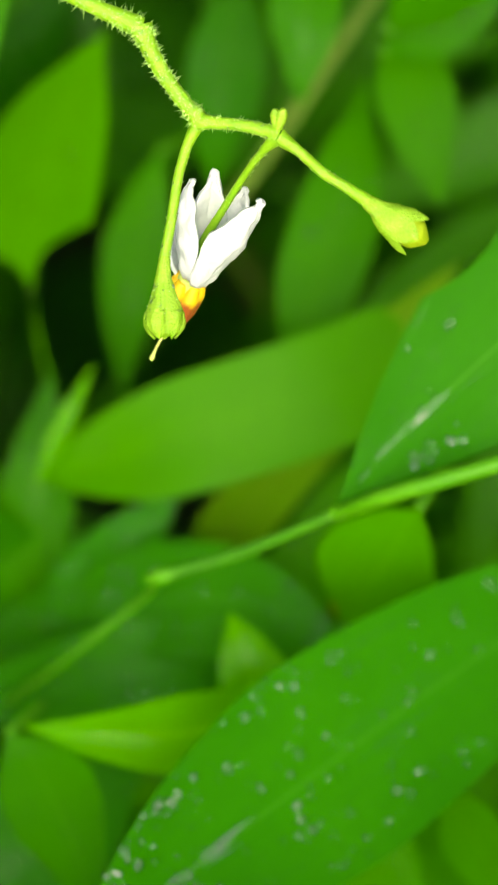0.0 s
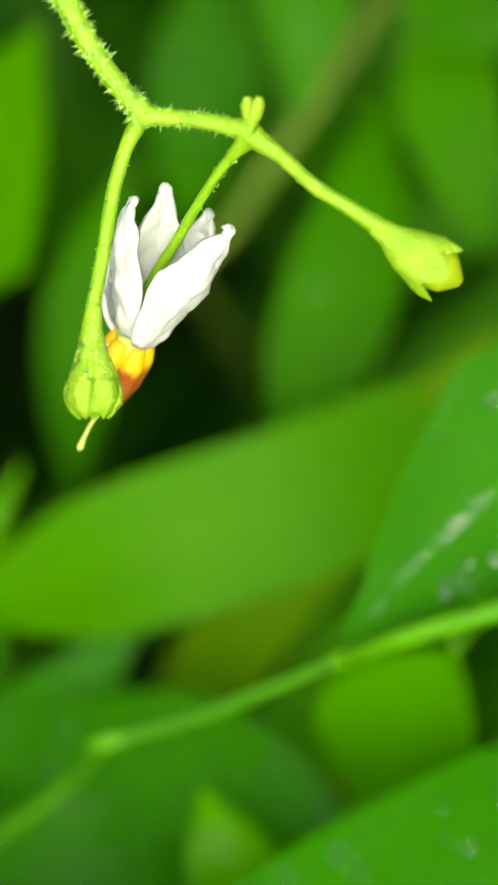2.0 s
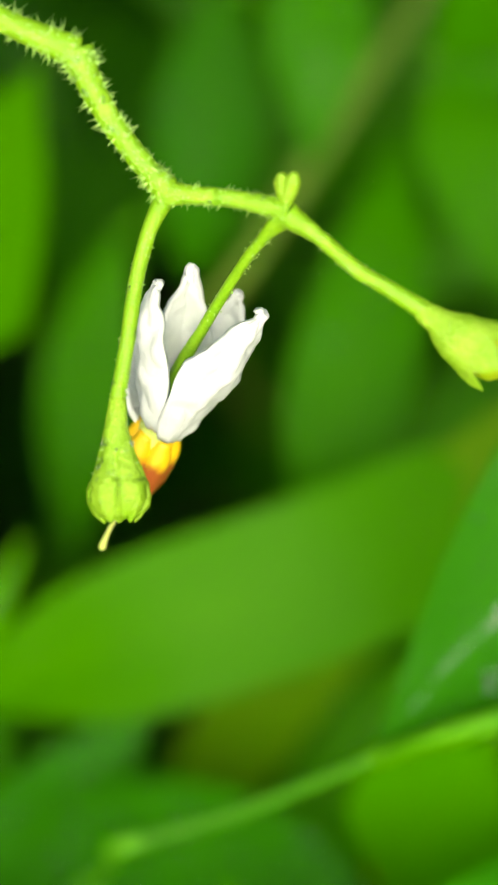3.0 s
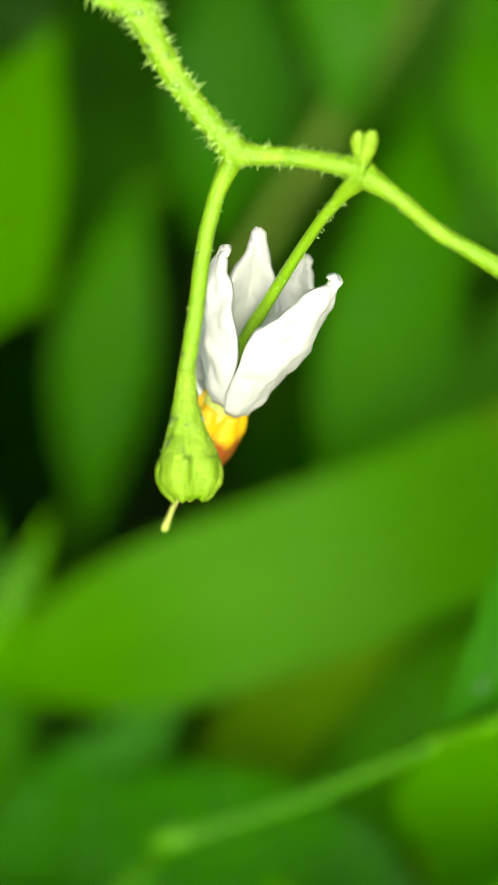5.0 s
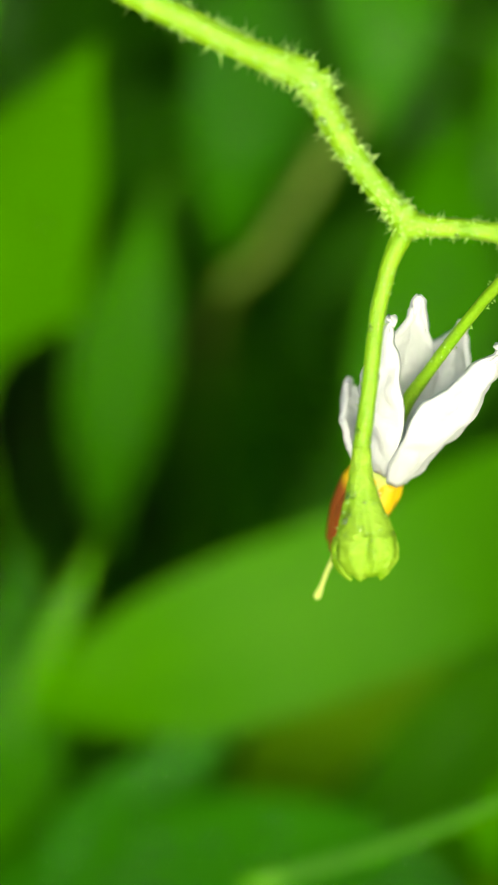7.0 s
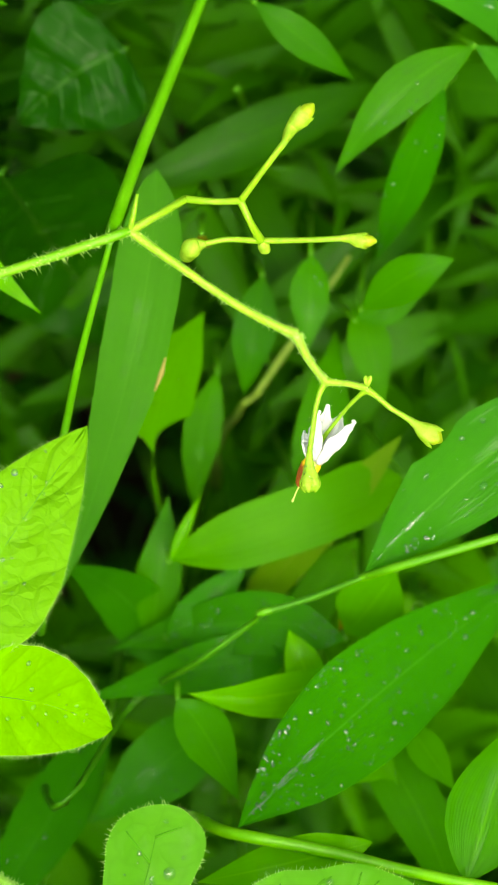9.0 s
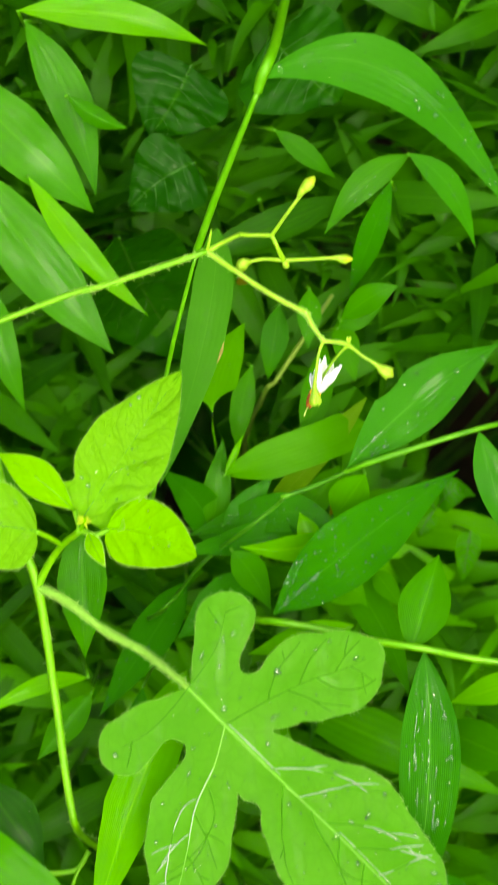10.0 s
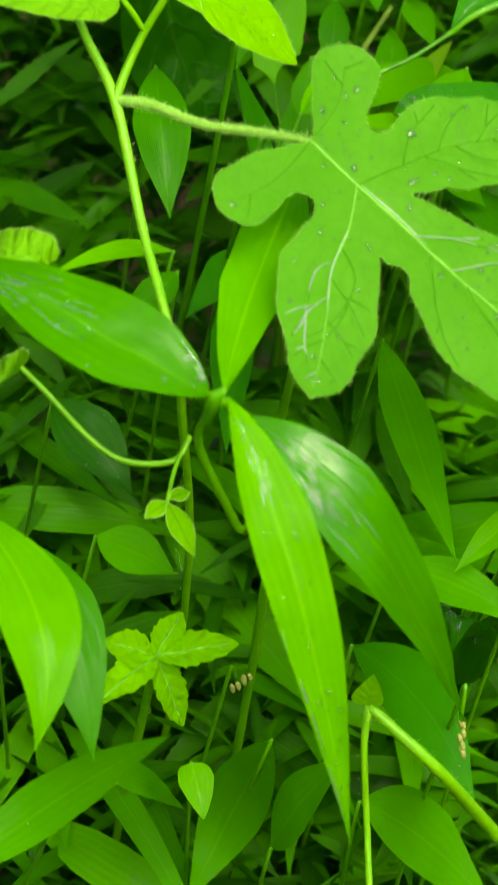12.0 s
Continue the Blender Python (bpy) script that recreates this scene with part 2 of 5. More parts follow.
# Pale culm, with light put into its colour for the tall stalk's shaded underside.
LITSTALK = plain_material("pale_lit_culm", (0.085, 0.36, 0.004), (0.14, 0.48, 0.012), 250.0, 0.4, thin=0.3)
RIB = plain_material("leaf_rib", (0.115, 0.375, 0.018), (0.165, 0.46, 0.045), 300.0, 0.45, bump=0.0)
VEIN = plain_material("sunken_side_vein", (0.044, 0.200, 0.004), (0.066, 0.260, 0.008), 300.0, 0.6, bump=0.0, spec=0.1)
DEEPRIB = plain_material("sunken_rib", (0.060, 0.25, 0.006), (0.095, 0.34, 0.012), 300.0, 0.5, bump=0.0)
DOWNY = plain_material("downy_stalk", (0.15, 0.40, 0.02), (0.25, 0.52, 0.08), 700.0, 0.6, bump=0.8, distance=0.0003, thin=0.1)
PALE = leaf_material("pale_wet_blade", (0.033, 0.175, 0.003), (0.066, 0.28, 0.008), (0.09, 0.33, 0.02), veins=30, thin=0.3, wet=0.25, vein_depth=0.05, rib_width=0.02, dry_until=0.56)
SHINY = leaf_material("shiny_dark_blade", (0.018, 0.14, 0.003), (0.046, 0.25, 0.006), (0.10, 0.36, 0.03), veins=30, vein_depth=0.10, rib_width=0.03, thin=0.25, wet=0.6, dry_until=0.52, ripples=0.8)
DAMP = leaf_material("damp_blade", (0.035, 0.20, 0.001), (0.080, 0.36, 0.002), (0.11, 0.40, 0.010), veins=30, wet=0.4, dry_until=0.50)
STEM = plain_material("vine_stem", (0.10, 0.36, 0.003), (0.19, 0.50, 0.010), 420.0, 0.42, thin=0.12)
PEDICEL = plain_material("flower_stalk", (0.20, 0.48, 0.010), (0.35, 0.66, 0.03), 900.0, 0.28, bump=0.4, distance=0.0003, thin=0.15, spec=0.6)
CALYX = plain_material("calyx", (0.23, 0.52, 0.012), (0.44, 0.72, 0.06), 900.0, 0.24, bump=0.6, distance=0.0003, thin=0.12, spec=0.6)
BUDLET = plain_material("tiny_bud", (0.32, 0.52, 0.01), (0.46, 0.62, 0.03), 900.0, 0.4, thin=0.2)
STALK = plain_material("bright_culm", (0.075, 0.30, 0.002), (0.14, 0.42, 0.006), 250.0, 0.38)
CULM = plain_material("grass_culm", (0.045, 0.22, 0.002), (0.095, 0.32, 0.006), 250.0, 0.38)
PETAL = plain_material("petal", (0.69, 0.75, 0.775), (0.80, 0.85, 0.875), 420.0, 0.45, bump=0.16, distance=0.0003, thin=0.12)
ANTHER = fade_material("anther", (0.90, 0.58, 0.02), (0.36, 0.09, 0.02), 0.28, 0.42)
STYLE = plain_material("style", (0.50, 0.66, 0.12), (0.70, 0.80, 0.24), 900.0, 0.35)
HAIR = plain_material("hair", (0.34, 0.66, 0.11), (0.50, 0.80, 0.22), 500.0, 0.4, bump=0.0)
SEED = plain_material("seed", (0.15, 0.21, 0.03), (0.32, 0.34, 0.10), 500.0, 0.6)
SOIL = plain_material("soil", (0.012, 0.008, 0.005), (0.06, 0.035, 0.018), 60.0, 0.95, bump=1.0, distance=0.004, spec=0.08)
LITTER = plain_material("dead_leaf", (0.09, 0.04, 0.015), (0.26, 0.12, 0.04), 120.0, 0.7, bump=0.6, distance=0.001)
RUST = plain_material("rusty_dead_leaf", (0.13, 0.045, 0.012), (0.32, 0.13, 0.04), 120.0, 0.6, bump=0.6, distance=0.001)
DRYSTALK = plain_material("dry_stalk", (0.095, 0.19, 0.008), (0.17, 0.28, 0.03), 300.0, 0.6)
STRAW = plain_material("straw", (0.20, 0.17, 0.03), (0.36, 0.30, 0.08), 300.0, 0.6)


def water_material(name, glow_share, shine, rough):
    """A drop on a leaf: mostly see-through, with the light it gathers painted in pale, and a mirror of the sky."""
    mat, nt, bsdf, out = nodes_of(name)
    clear = nt.nodes.new("ShaderNodeBsdfTransparent")
    clear.inputs[0].default_value = (0.94, 0.97, 0.92, 1)
    glow = nt.nodes.new("ShaderNodeBsdfDiffuse")
    glow.inputs[0].default_value = (0.76, 0.90, 0.92, 1)
    body = nt.nodes.new("ShaderNodeMixShader")
    body.inputs[0].default_value = glow_share
    nt.links.new(clear.outputs[0], body.inputs[1])
    nt.links.new(glow.outputs[0], body.inputs[2])
    gloss = nt.nodes.new("ShaderNodeBsdfGlossy")
    gloss.inputs["Roughness"].default_value = rough
    glint = nt.nodes.new("ShaderNodeFresnel")
    glint.inputs[0].default_value = 1.4
    mix = nt.nodes.new("ShaderNodeMixShader")
    nt.links.new(math_node(nt, "ADD", math_node(nt, "MULTIPLY", glint.outputs[0], 0.6), shine), mix.inputs[0])
    nt.links.new(body.outputs[0], mix.inputs[1])
    nt.links.new(gloss.outputs[0], mix.inputs[2])
    nt.links.new(mix.outputs[0], out.inputs["Surface"])
    return mat


WATER = water_material("water", 0.015, 0.022, 0.03)
# Paler mixes that put glints and sheen into the water's colour.
BEAD = water_material("glint_water", 0.05, 0.05, 0.08)
VEINSHEEN = water_material("vein_sheen", 0.26, 0.18, 0.30)
SHEEN = water_material("sheen_water", 0.08, 0.10, 0.28)

# ---- tools for building ----
BASE = {}


def thing(name, at, label, category, group="", kind=""):
    """An Empty at the base of a thing."""
    ob = new(name)
    ob.empty_display_size = 0.01
    ob.location = at
    BASE[ob] = Vector(at)
    return tagged(ob, label, category, group, kind)


def part(name, bm, material, parent, label="", kind="", at=None):
    """One mesh, given in world coordinates, under a thing or a part. at: the place of its origin, if not that of the parent."""
    base = Vector(at) if at else BASE[parent]
    for v in bm.verts:
        v.co -= base
    me = bpy.data.meshes.new(name)
    bm.to_mesh(me)
    bm.free()
    for p in me.polygons:
        p.use_smooth = True
    me.materials.append(material)
    ob = new(name, me)
    ob.parent = parent
    ob.location = base - BASE[parent]
    BASE[ob] = base
    return tagged(ob, label, kind=kind)


def smooth_line(points, radii, steps=6):
    """A rounded line through the points, with the radius along it."""
    pts = [Vector(p) for p in points]
    if isinstance(radii, (int, float)):
        radii = [radii] * len(pts)
    ext = [2 * pts[0] - pts[1], *pts, 2 * pts[-1] - pts[-2]]
    line = []
    for k in range(len(pts) - 1):
        a, b, c, d = ext[k : k + 4]
        for s in range(steps):
            t = s / steps
            p = 0.5 * (2 * b + (c - a) * t + (2 * a - 5 * b + 4 * c - d) * t * t + (3 * b - a - 3 * c + d) * t**3)
            line.append((p, radii[k] * (1 - t) + radii[k + 1] * t))
    return line + [(pts[-1], radii[-1])]


def tube(points, radii, steps=6, sides=10, bumps=0.0, bm=None, closed=True):
    """A tapered stalk through the points, slightly uneven."""
    bm = bm or bmesh.new()
    uvl = bm.loops.layers.uv.verify()
    line = smooth_line(points, radii, steps)
    rings, side = [], None
    for k, (p, r) in enumerate(line):
        way = (line[min(k + 1, len(line) - 1)][0] - line[max(k - 1, 0)][0]).normalized()
        if side is None:
            side = way.orthogonal().normalized()
        side = (side - way * side.dot(way)).normalized()
        other = way.cross(side)
        ring = []
        for s in range(sides):
            a = 2 * math.pi * s / sides
            round_way = math.cos(a) * side + math.sin(a) * other
            q = r * (1 + bumps * (noise.noise(p * 900 + round_way) + 0.9 * noise.noise(p * 2600 + 2.2 * round_way)))
            ring.append(bm.verts.new(p + q * (math.cos(a) * side + math.sin(a) * other)))
        rings.append(ring)
    for k in range(len(rings) - 1):
        for s in range(sides):
            f = bm.faces.new((rings[k][s], rings[k][(s + 1) % sides], rings[k + 1][(s + 1) % sides], rings[k + 1][s]))
            for loop, (uu, vv) in zip(f.loops, ((s, k), (s + 1, k), (s + 1, k + 1), (s, k + 1))):
                loop[uvl].uv = (uu / sides, vv / (len(rings) - 1))
    if closed:
        bm.faces.new(list(reversed(rings[0])))
        bm.faces.new(rings[-1])
    return bm


def hair(bm, root, tip, r):
    way = (tip - root).normalized()
    a = way.orthogonal().normalized()
    b = way.cross(a)
    base = [bm.verts.new(root + r * (math.cos(k * 2.094) * a + math.sin(k * 2.094) * b)) for k in range(3)]
    top = bm.verts.new(tip)
    for k in range(3):
        bm.faces.new((base[k], base[(k + 1) % 3], top))


def stalk_hairs(parent, points, radii, count, length, thick=0.000028):
    """Fine hairs that stand off a stalk."""
    line = smooth_line(points, radii, 6)
    bm = bmesh.new()
    for _ in range(count):
        k = random.uniform(0, len(line) - 1.001)
        i = int(k)
        p, r = line[i][0].lerp(line[i + 1][0], k - i), line[i][1]
        way = (line[i + 1][0] - line[i][0]).normalized()
        out = way.orthogonal().normalized()
        out.rotate(Matrix.Rotation(random.uniform(0, 6.283), 3, way))
        tip = p + out * (r + length * (0.25 + 0.75 * random.random() ** 2.5)) + way * length * random.uniform(-0.4, 0.4)
        hair(bm, p + out * r * 0.9, tip, thick)
    return part("downy_coat", bm, HAIR, parent, "pale fine hairs on the stalk", "stuff")


def lance(v):
    """Half width along a grass blade, 1 at the widest."""
    return math.sin(math.pi * v**0.80) ** 1.12 if 0 < v < 1 else 0.0


def spear(v):
    """Half width along a blade that narrows towards both ends."""
    return math.sin(math.pi * v**0.92) ** 1.2 if 0 < v < 1 else 0.0


def broad_end(v):
    """Half width along a blade that is broad almost to its tip."""
    return min(1.0, v / 0.5) ** 0.8 * (1 - max(0.0, (v - 0.68) / 0.32) ** 2.4) ** 0.8 if v < 1 else 0.0


def ovate(v):
    """Half width along a rounded leaf with a short point."""
    return math.sin(math.pi * min(1.0, v**0.58)) ** 0.66 * (1 - 0.32 * v**2.2) if v < 0.999 else 0.0


def cordate(v):
    """Half width along a rounded leaf that is blunt at its base."""
    return (0.35 + 0.65 * math.sin(math.pi / 2 * min(1.0, v / 0.30)) ** 0.7) * (1.0 if v < 0.38 else max(0.0, math.cos(math.pi / 2 * (v - 0.38) / 0.62)) ** 0.75)


def eared(v):
    """Half width along a pointed leaf with two rounded ears at its base."""
    ear = 0.92 * math.exp(-(((v - 0.09) / 0.12) ** 2))
    body = math.sin(math.pi * min(1.0, max(0.0, (v - 0.10) / 0.90)) ** 0.72) ** 0.85 if v < 0.999 else 0.0
    return (ear**4 + body**4) ** 0.25


def strap(v):
    """Half width along a narrow blade with even width."""
    return min(1.0, (v / 0.15) ** 0.7) * (1 - max(0.0, (v - 0.55) / 0.45) ** 2.2)


VIEW = Vector((0.0, -0.62, 0.78))


def blade(name, parent, base, tip, width, material, arch=0.06, bow=0.0, fold=0.12, turn=0.0, twist=0.0, wave=0.02, shape=lance, rows=22, cols=8, label="", facing=None, bites=(), via=None):
    """A leaf from base to tip. arch: how far it rises off the straight line; bow: how far it bends aside (in lengths); via: or a place that its middle passes; fold: the rise of
    the edges; turn, twist: degrees about its length, all along and towards the tip. Returns the part and a function for places on it."""
    base, tip = Vector(base), Vector(tip)
    way = tip - base
    size = way.length
    way.normalize()
    up = Vector(facing) if facing else VIEW.copy()
    up = (up - way * up.dot(way)).normalized()
    up.rotate(Matrix.Rotation(radians(turn), 3, way))
    seed = Vector((random.uniform(0, 50), random.uniform(0, 50), 0))
    bend = Vector(via) - (base + tip) / 2 if via else up * (arch * size) + way.cross(up) * (bow * size)

    def place(u, v):
        lift = 4 * v * (1 - v)
        side = way.cross(up)
        top = up.copy()
        if twist:
            m = Matrix.Rotation(radians(twist * v), 3, way)
            side, top = m @ side, m @ top
        half = 0.5 * width * shape(v)
        ripple = wave * width * noise.noise(Vector((u * 1.3, v * 5, 0)) + seed) + 0.5 * wave * width * noise.noise(Vector((u * 3, v * 14, 5)) + seed)
        rim = 1 + 0.05 * noise.noise(Vector((math.copysign(3, u), v * 7, 0)) + seed)
        mid = base + way * (v * size) + bend * lift
        return mid + side * (u * half * rim) + top * (fold * half * abs(u) ** 1.3 + ripple - fold * half * 0.3)

    bm = bmesh.new()
    uvl = bm.loops.layers.uv.verify()
    grid = []
    for i in range(rows + 1):
        v = i / rows
        line = []
        for j in range(cols + 1):
            u = 2 * j / cols - 1
            for at, reach, side, left in bites:
                near = abs(v - at) / reach
                if near < 1 and u * side > 0:
                    u = side * min(abs(u), left + (1 - left) * near**2)
            line.append(bm.verts.new(place(u, v)))
        grid.append(line)
    for i in range(rows):
        for j in range(cols):
            f = bm.faces.new((grid[i][j], grid[i][j + 1], grid[i + 1][j + 1], grid[i + 1][j]))
            for loop, (a, b) in zip(f.loops, ((j, i), (j + 1, i), (j + 1, i + 1), (j, i + 1))):
                loop[uvl].uv = (a / cols, b / rows)
    return part(name, bm, material, parent, label), place


def drops(leaf, place, count, size, low=0.06, high=0.94, spread=0.9, heights=(0.35, 0.6), material=None, facing=None):
    """Rain drops that lie on a leaf."""
    bm = bmesh.new()
    for _ in range(count):
        u, v = random.uniform(-spread, spread), random.uniform(low, high)
        p = place(u, v)
        up = facing.copy() if facing else (place(u + 0.02, v) - p).cross(place(u, v + 0.01) - p)
        if up.length < 1e-12:
            continue
        up.normalize()
        if up.dot(VIEW) < 0:
            up = -up
        r = size * random.uniform(0.35, 1.0) ** 1.6
        tall = random.uniform(*heights)
        x = up.orthogonal().normalized()
        y = up.cross(x)
        sx, sy = random.uniform(0.7, 1.35), random.uniform(0.7, 1.35)
        rings = []
        for k in range(4):
            t = k / 4 * math.pi / 2
            rings.append([bm.verts.new(p + r * (math.cos(t) * (sx * math.cos(s * 0.785) * x + sy * math.sin(s * 0.785) * y) + tall * math.sin(t) * up)) for s in range(8)])
        top = bm.verts.new(p + r * tall * up)
        for k in range(3):
            for s in range(8):
                bm.faces.new((rings[k][s], rings[k][(s + 1) % 8], rings[k + 1][(s + 1) % 8], rings[k + 1][s]))
        for s in range(8):
            bm.faces.new((rings[3][s], rings[3][(s + 1) % 8], top))
        bm.faces.new(list(reversed(rings[0])))
    return part("rain_water", bm, material or WATER, leaf, "clear rain drops lying on the leaf", "stuff")


def streaks(leaf, place, across, low, high, count, thick, material):
    """Long thin films of rain water along a blade's veins, pale so that their colour paints the sheen."""
    bm = bmesh.new()
    for _ in range(count):
        u, v = random.uniform(*across), random.uniform(low, high)
        size = random.uniform(0.02, 0.10)
        sway = random.uniform(-0.06, 0.06)
        line = [place(u + sway * k / 5, min(0.98, v + size * k / 5)) for k in range(6)]
        tube(line, [thick * random.uniform(0.4, 1.0) * (0.15 + math.sin(math.pi * (k + 0.3) / 5.6)) for k in range(6)], 2, 6, bm=bm)
    return part("rain_water", bm, material, leaf, "film of rain water on the blade, its sheen partly in the colour", "stuff")


def edge_hairs(leaf, place, count, length):
    """Fine hairs along both edges of a leaf."""
    bm = bmesh.new()
    for k in range(count):
        v = 0.03 + 0.95 * (k + random.random()) / count
        for side in (-1, 1):
            p, q = place(side * 0.99, v), place(side * 0.8, v)
            out = (p - q)
            if out.length > 1e-9:
                hair(bm, p, p + out.normalized() * length * random.uniform(0.5, 1.0) + Vector((0, 0, random.uniform(-0.3, 0.5) * length)), 0.00004)
    return part("downy_fringe", bm, HAIR, leaf, "fine pale hairs along the leaf edge", "stuff")


# ---- ground ----
def make_ground():
    bm = bmesh.new()
    n, half = 90, 0.9
    grid = {}
    for i in range(n + 1):
        for j in range(n + 1):
            a, b = 2 * i / n - 1, 2 * j / n - 1
            x, y = half * a, half * b + 0.2
            if max(abs(a), abs(b)) > 0.999:
                x, y = x * 300, y * 300
            z = 0.0 if abs(x) > 10 or abs(y) > 10 else 0.012 * noise.noise(Vector((x * 9, y * 9, 0))) + 0.004 * noise.noise(Vector((x * 45, y * 45, 3)))
            grid[i, j] = bm.verts.new((x, y, z))
    for i in range(n):
        for j in range(n):
            bm.faces.new((grid[i, j], grid[i + 1, j], grid[i + 1, j + 1], grid[i, j + 1]))
    me = bpy.data.meshes.new("ground")
    bm.to_mesh(me)
    bm.free()
    for p in me.polygons:
        p.use_smooth = True
    me.materials.append(SOIL)
    return tagged(new("ground", me), "dark damp soil under the plants", "ground", kind="structure")


make_ground()

# ---- the nightshade vine ----
vine = thing("nightshade_vine", (-0.0470, 0.1400, 0.0000), "hairy green nightshade vine with lobed leaves, white flower and buds", "vine")
STEM_LINE = [(-0.0470, 0.1400, 0.0000), (-0.0480, -0.0150, 0.1900), (-0.0545, -0.0590, 0.2560), (-0.0566, -0.0590, 0.2700), (-0.0584, -0.0430, 0.2830), (-0.0608, -0.0294, 0.3020), (-0.0652, -0.0208, 0.3131), (-0.0684, -0.0108, 0.3268), (-0.0723, 0.0056, 0.3411), (-0.0769, 0.0149, 0.3519), (-0.0791, 0.0234, 0.3666)]
STEM_R = [0.0006, 0.0007, 0.00078, 0.00082, 0.00086, 0.00098, 0.0008, 0.0008, 0.0008, 0.0007, 0.0006]
main_stem = part("main_stem", tube(STEM_LINE, STEM_R, 8, 12, 0.05), STEM, vine, "slender hairy light green main stem")
stalk_hairs(main_stem, STEM_LINE[1:], STEM_R[1:], 620, 0.0012, 0.00006)

# stalk of the flowers
PED_LINE = [(-0.0723, 0.0056, 0.3411), (-0.0521, 0.0088, 0.3476), (-0.0443, 0.0092, 0.3497), (-0.0340, 0.0108, 0.3521), (-0.0232, 0.0137, 0.3534)]
peduncle = part("peduncle", tube(PED_LINE, [0.0006, 0.0006, 0.0006, 0.0006, 0.00062], 8, 12, 0.06), STEM, vine, "hairy stalk that carries the flower cluster")
stalk_hairs(peduncle, PED_LINE, 0.0006, 420, 0.0013, 0.00006)
RIGHT_LINE = [(-0.0232, 0.0137, 0.3534), (-0.0179, 0.0100, 0.3514), (-0.0110, 0.0057, 0.3486), (-0.0061, 0.0041, 0.3459), (-0.0038, 0.0037, 0.3446)]
RIGHT_R = [0.00058, 0.00050, 0.00050, 0.00052, 0.00068]
branch = part("flower_branch", tube(RIGHT_LINE, RIGHT_R, 20, 16, 0.10), PEDICEL, vine, "yellow-green hairy branch with a bent joint")
stalk_hairs(branch, RIGHT_LINE, RIGHT_R, 520, 0.00075, 0.00005)
KNEE_LINE = [(-0.0038, 0.0037, 0.3446), (-0.0034, 0.0028, 0.3440), (-0.0025, 0.0015, 0.3426), (-0.0013, 0.0003, 0.3412), (-0.0006, -0.0002, 0.3403)]
KNEE_R = [0.00072, 0.00056, 0.00046, 0.00046, 0.00062]
knee = part("flower_branch", tube(KNEE_LINE, KNEE_R, 18, 20, 0.10), PEDICEL, vine)
stalk_hairs(knee, KNEE_LINE, KNEE_R, 420, 0.00055, 0.00005)
FORK_LINE = [(-0.0008, -0.0003, 0.3402), (0.0003, -0.0005, 0.3403), (0.0025, -0.0010, 0.3404), (0.0045, -0.0016, 0.3403)]
FORK_R = [0.00060, 0.00041, 0.00036, 0.00050]
fork = part("flower_branch", tube(FORK_LINE, FORK_R, 20, 20, 0.11), PEDICEL, vine)
stalk_hairs(fork, FORK_LINE, FORK_R, 190, 0.00032, 0.00005)

# two tiny closed buds at the fork
for top in ((0.0043, -0.0007, 0.3416), (0.0049, -0.0009, 0.3418)):
    foot = Vector((0.0044, -0.0014, 0.3406))
    top = Vector(top)
    part("tiny_bud", tube([foot, foot.lerp(top, 0.4), foot.lerp(top, 0.75), top], [0.0003, 0.00036, 0.00034, 0.00015], 6, 10, 0.1), CALYX, vine, "tiny pale green closed bud")

# the spent calyx that hangs in front of the flower
CAL_LINE = [(-0.0006, -0.0003, 0.3401), (-0.0013, -0.0015, 0.3394), (-0.0019, -0.0032, 0.3384), (-0.0024, -0.0056, 0.3370), (-0.0028, -0.0074, 0.3360), (-0.0029, -0.0084, 0.3354), (-0.0029, -0.0094, 0.3347), (-0.0029, -0.0102, 0.3342), (-0.0029, -0.0109, 0.3337), (-0.0029, -0.0113, 0.3334), (-0.0029, -0.0114, 0.3333)]
CAL_R = [0.00044, 0.00033, 0.00031, 0.00031, 0.00033, 0.00046, 0.00082, 0.00116, 0.00124, 0.00088, 0.0001]
pedicel = part("pedicel", tube(CAL_LINE[:6], CAL_R[:6], 14, 20, 0.08), PEDICEL, vine, "thin nodding flower stalk")
stalk_hairs(pedicel, CAL_LINE[1:6], CAL_R[1:6], 70, 0.00016, 0.00006)


def ribbed(bm, axis_from, axis_to, count, depth):
    """Presses lengthwise furrows into a cup."""
    way = (Vector(axis_to) - Vector(axis_from)).normalized()
    side = way.orthogonal().normalized()
    other = way.cross(side)
    for v in bm.verts:
        d = v.co - Vector(axis_from)
        along = d.dot(way)
        out = d - way * along
        if out.length > 1e-7:
            a = math.atan2(out.dot(other), out.dot(side))
            v.co -= out * depth * max(0.0, math.cos(count * a)) ** 8 * min(1.0, max(0.0, along / 0.002))
    return bm


cup = part("calyx", ribbed(tube(CAL_LINE[4:], [0.00034] + CAL_R[5:], 10, 48, 0.085), CAL_LINE[5], CAL_LINE[-1], 5, 0.36), CALYX, vine, "rounded pale green calyx with five fused lobes")
cup_way = (Vector(CAL_LINE[9]) - Vector(CAL_LINE[6])).normalized()
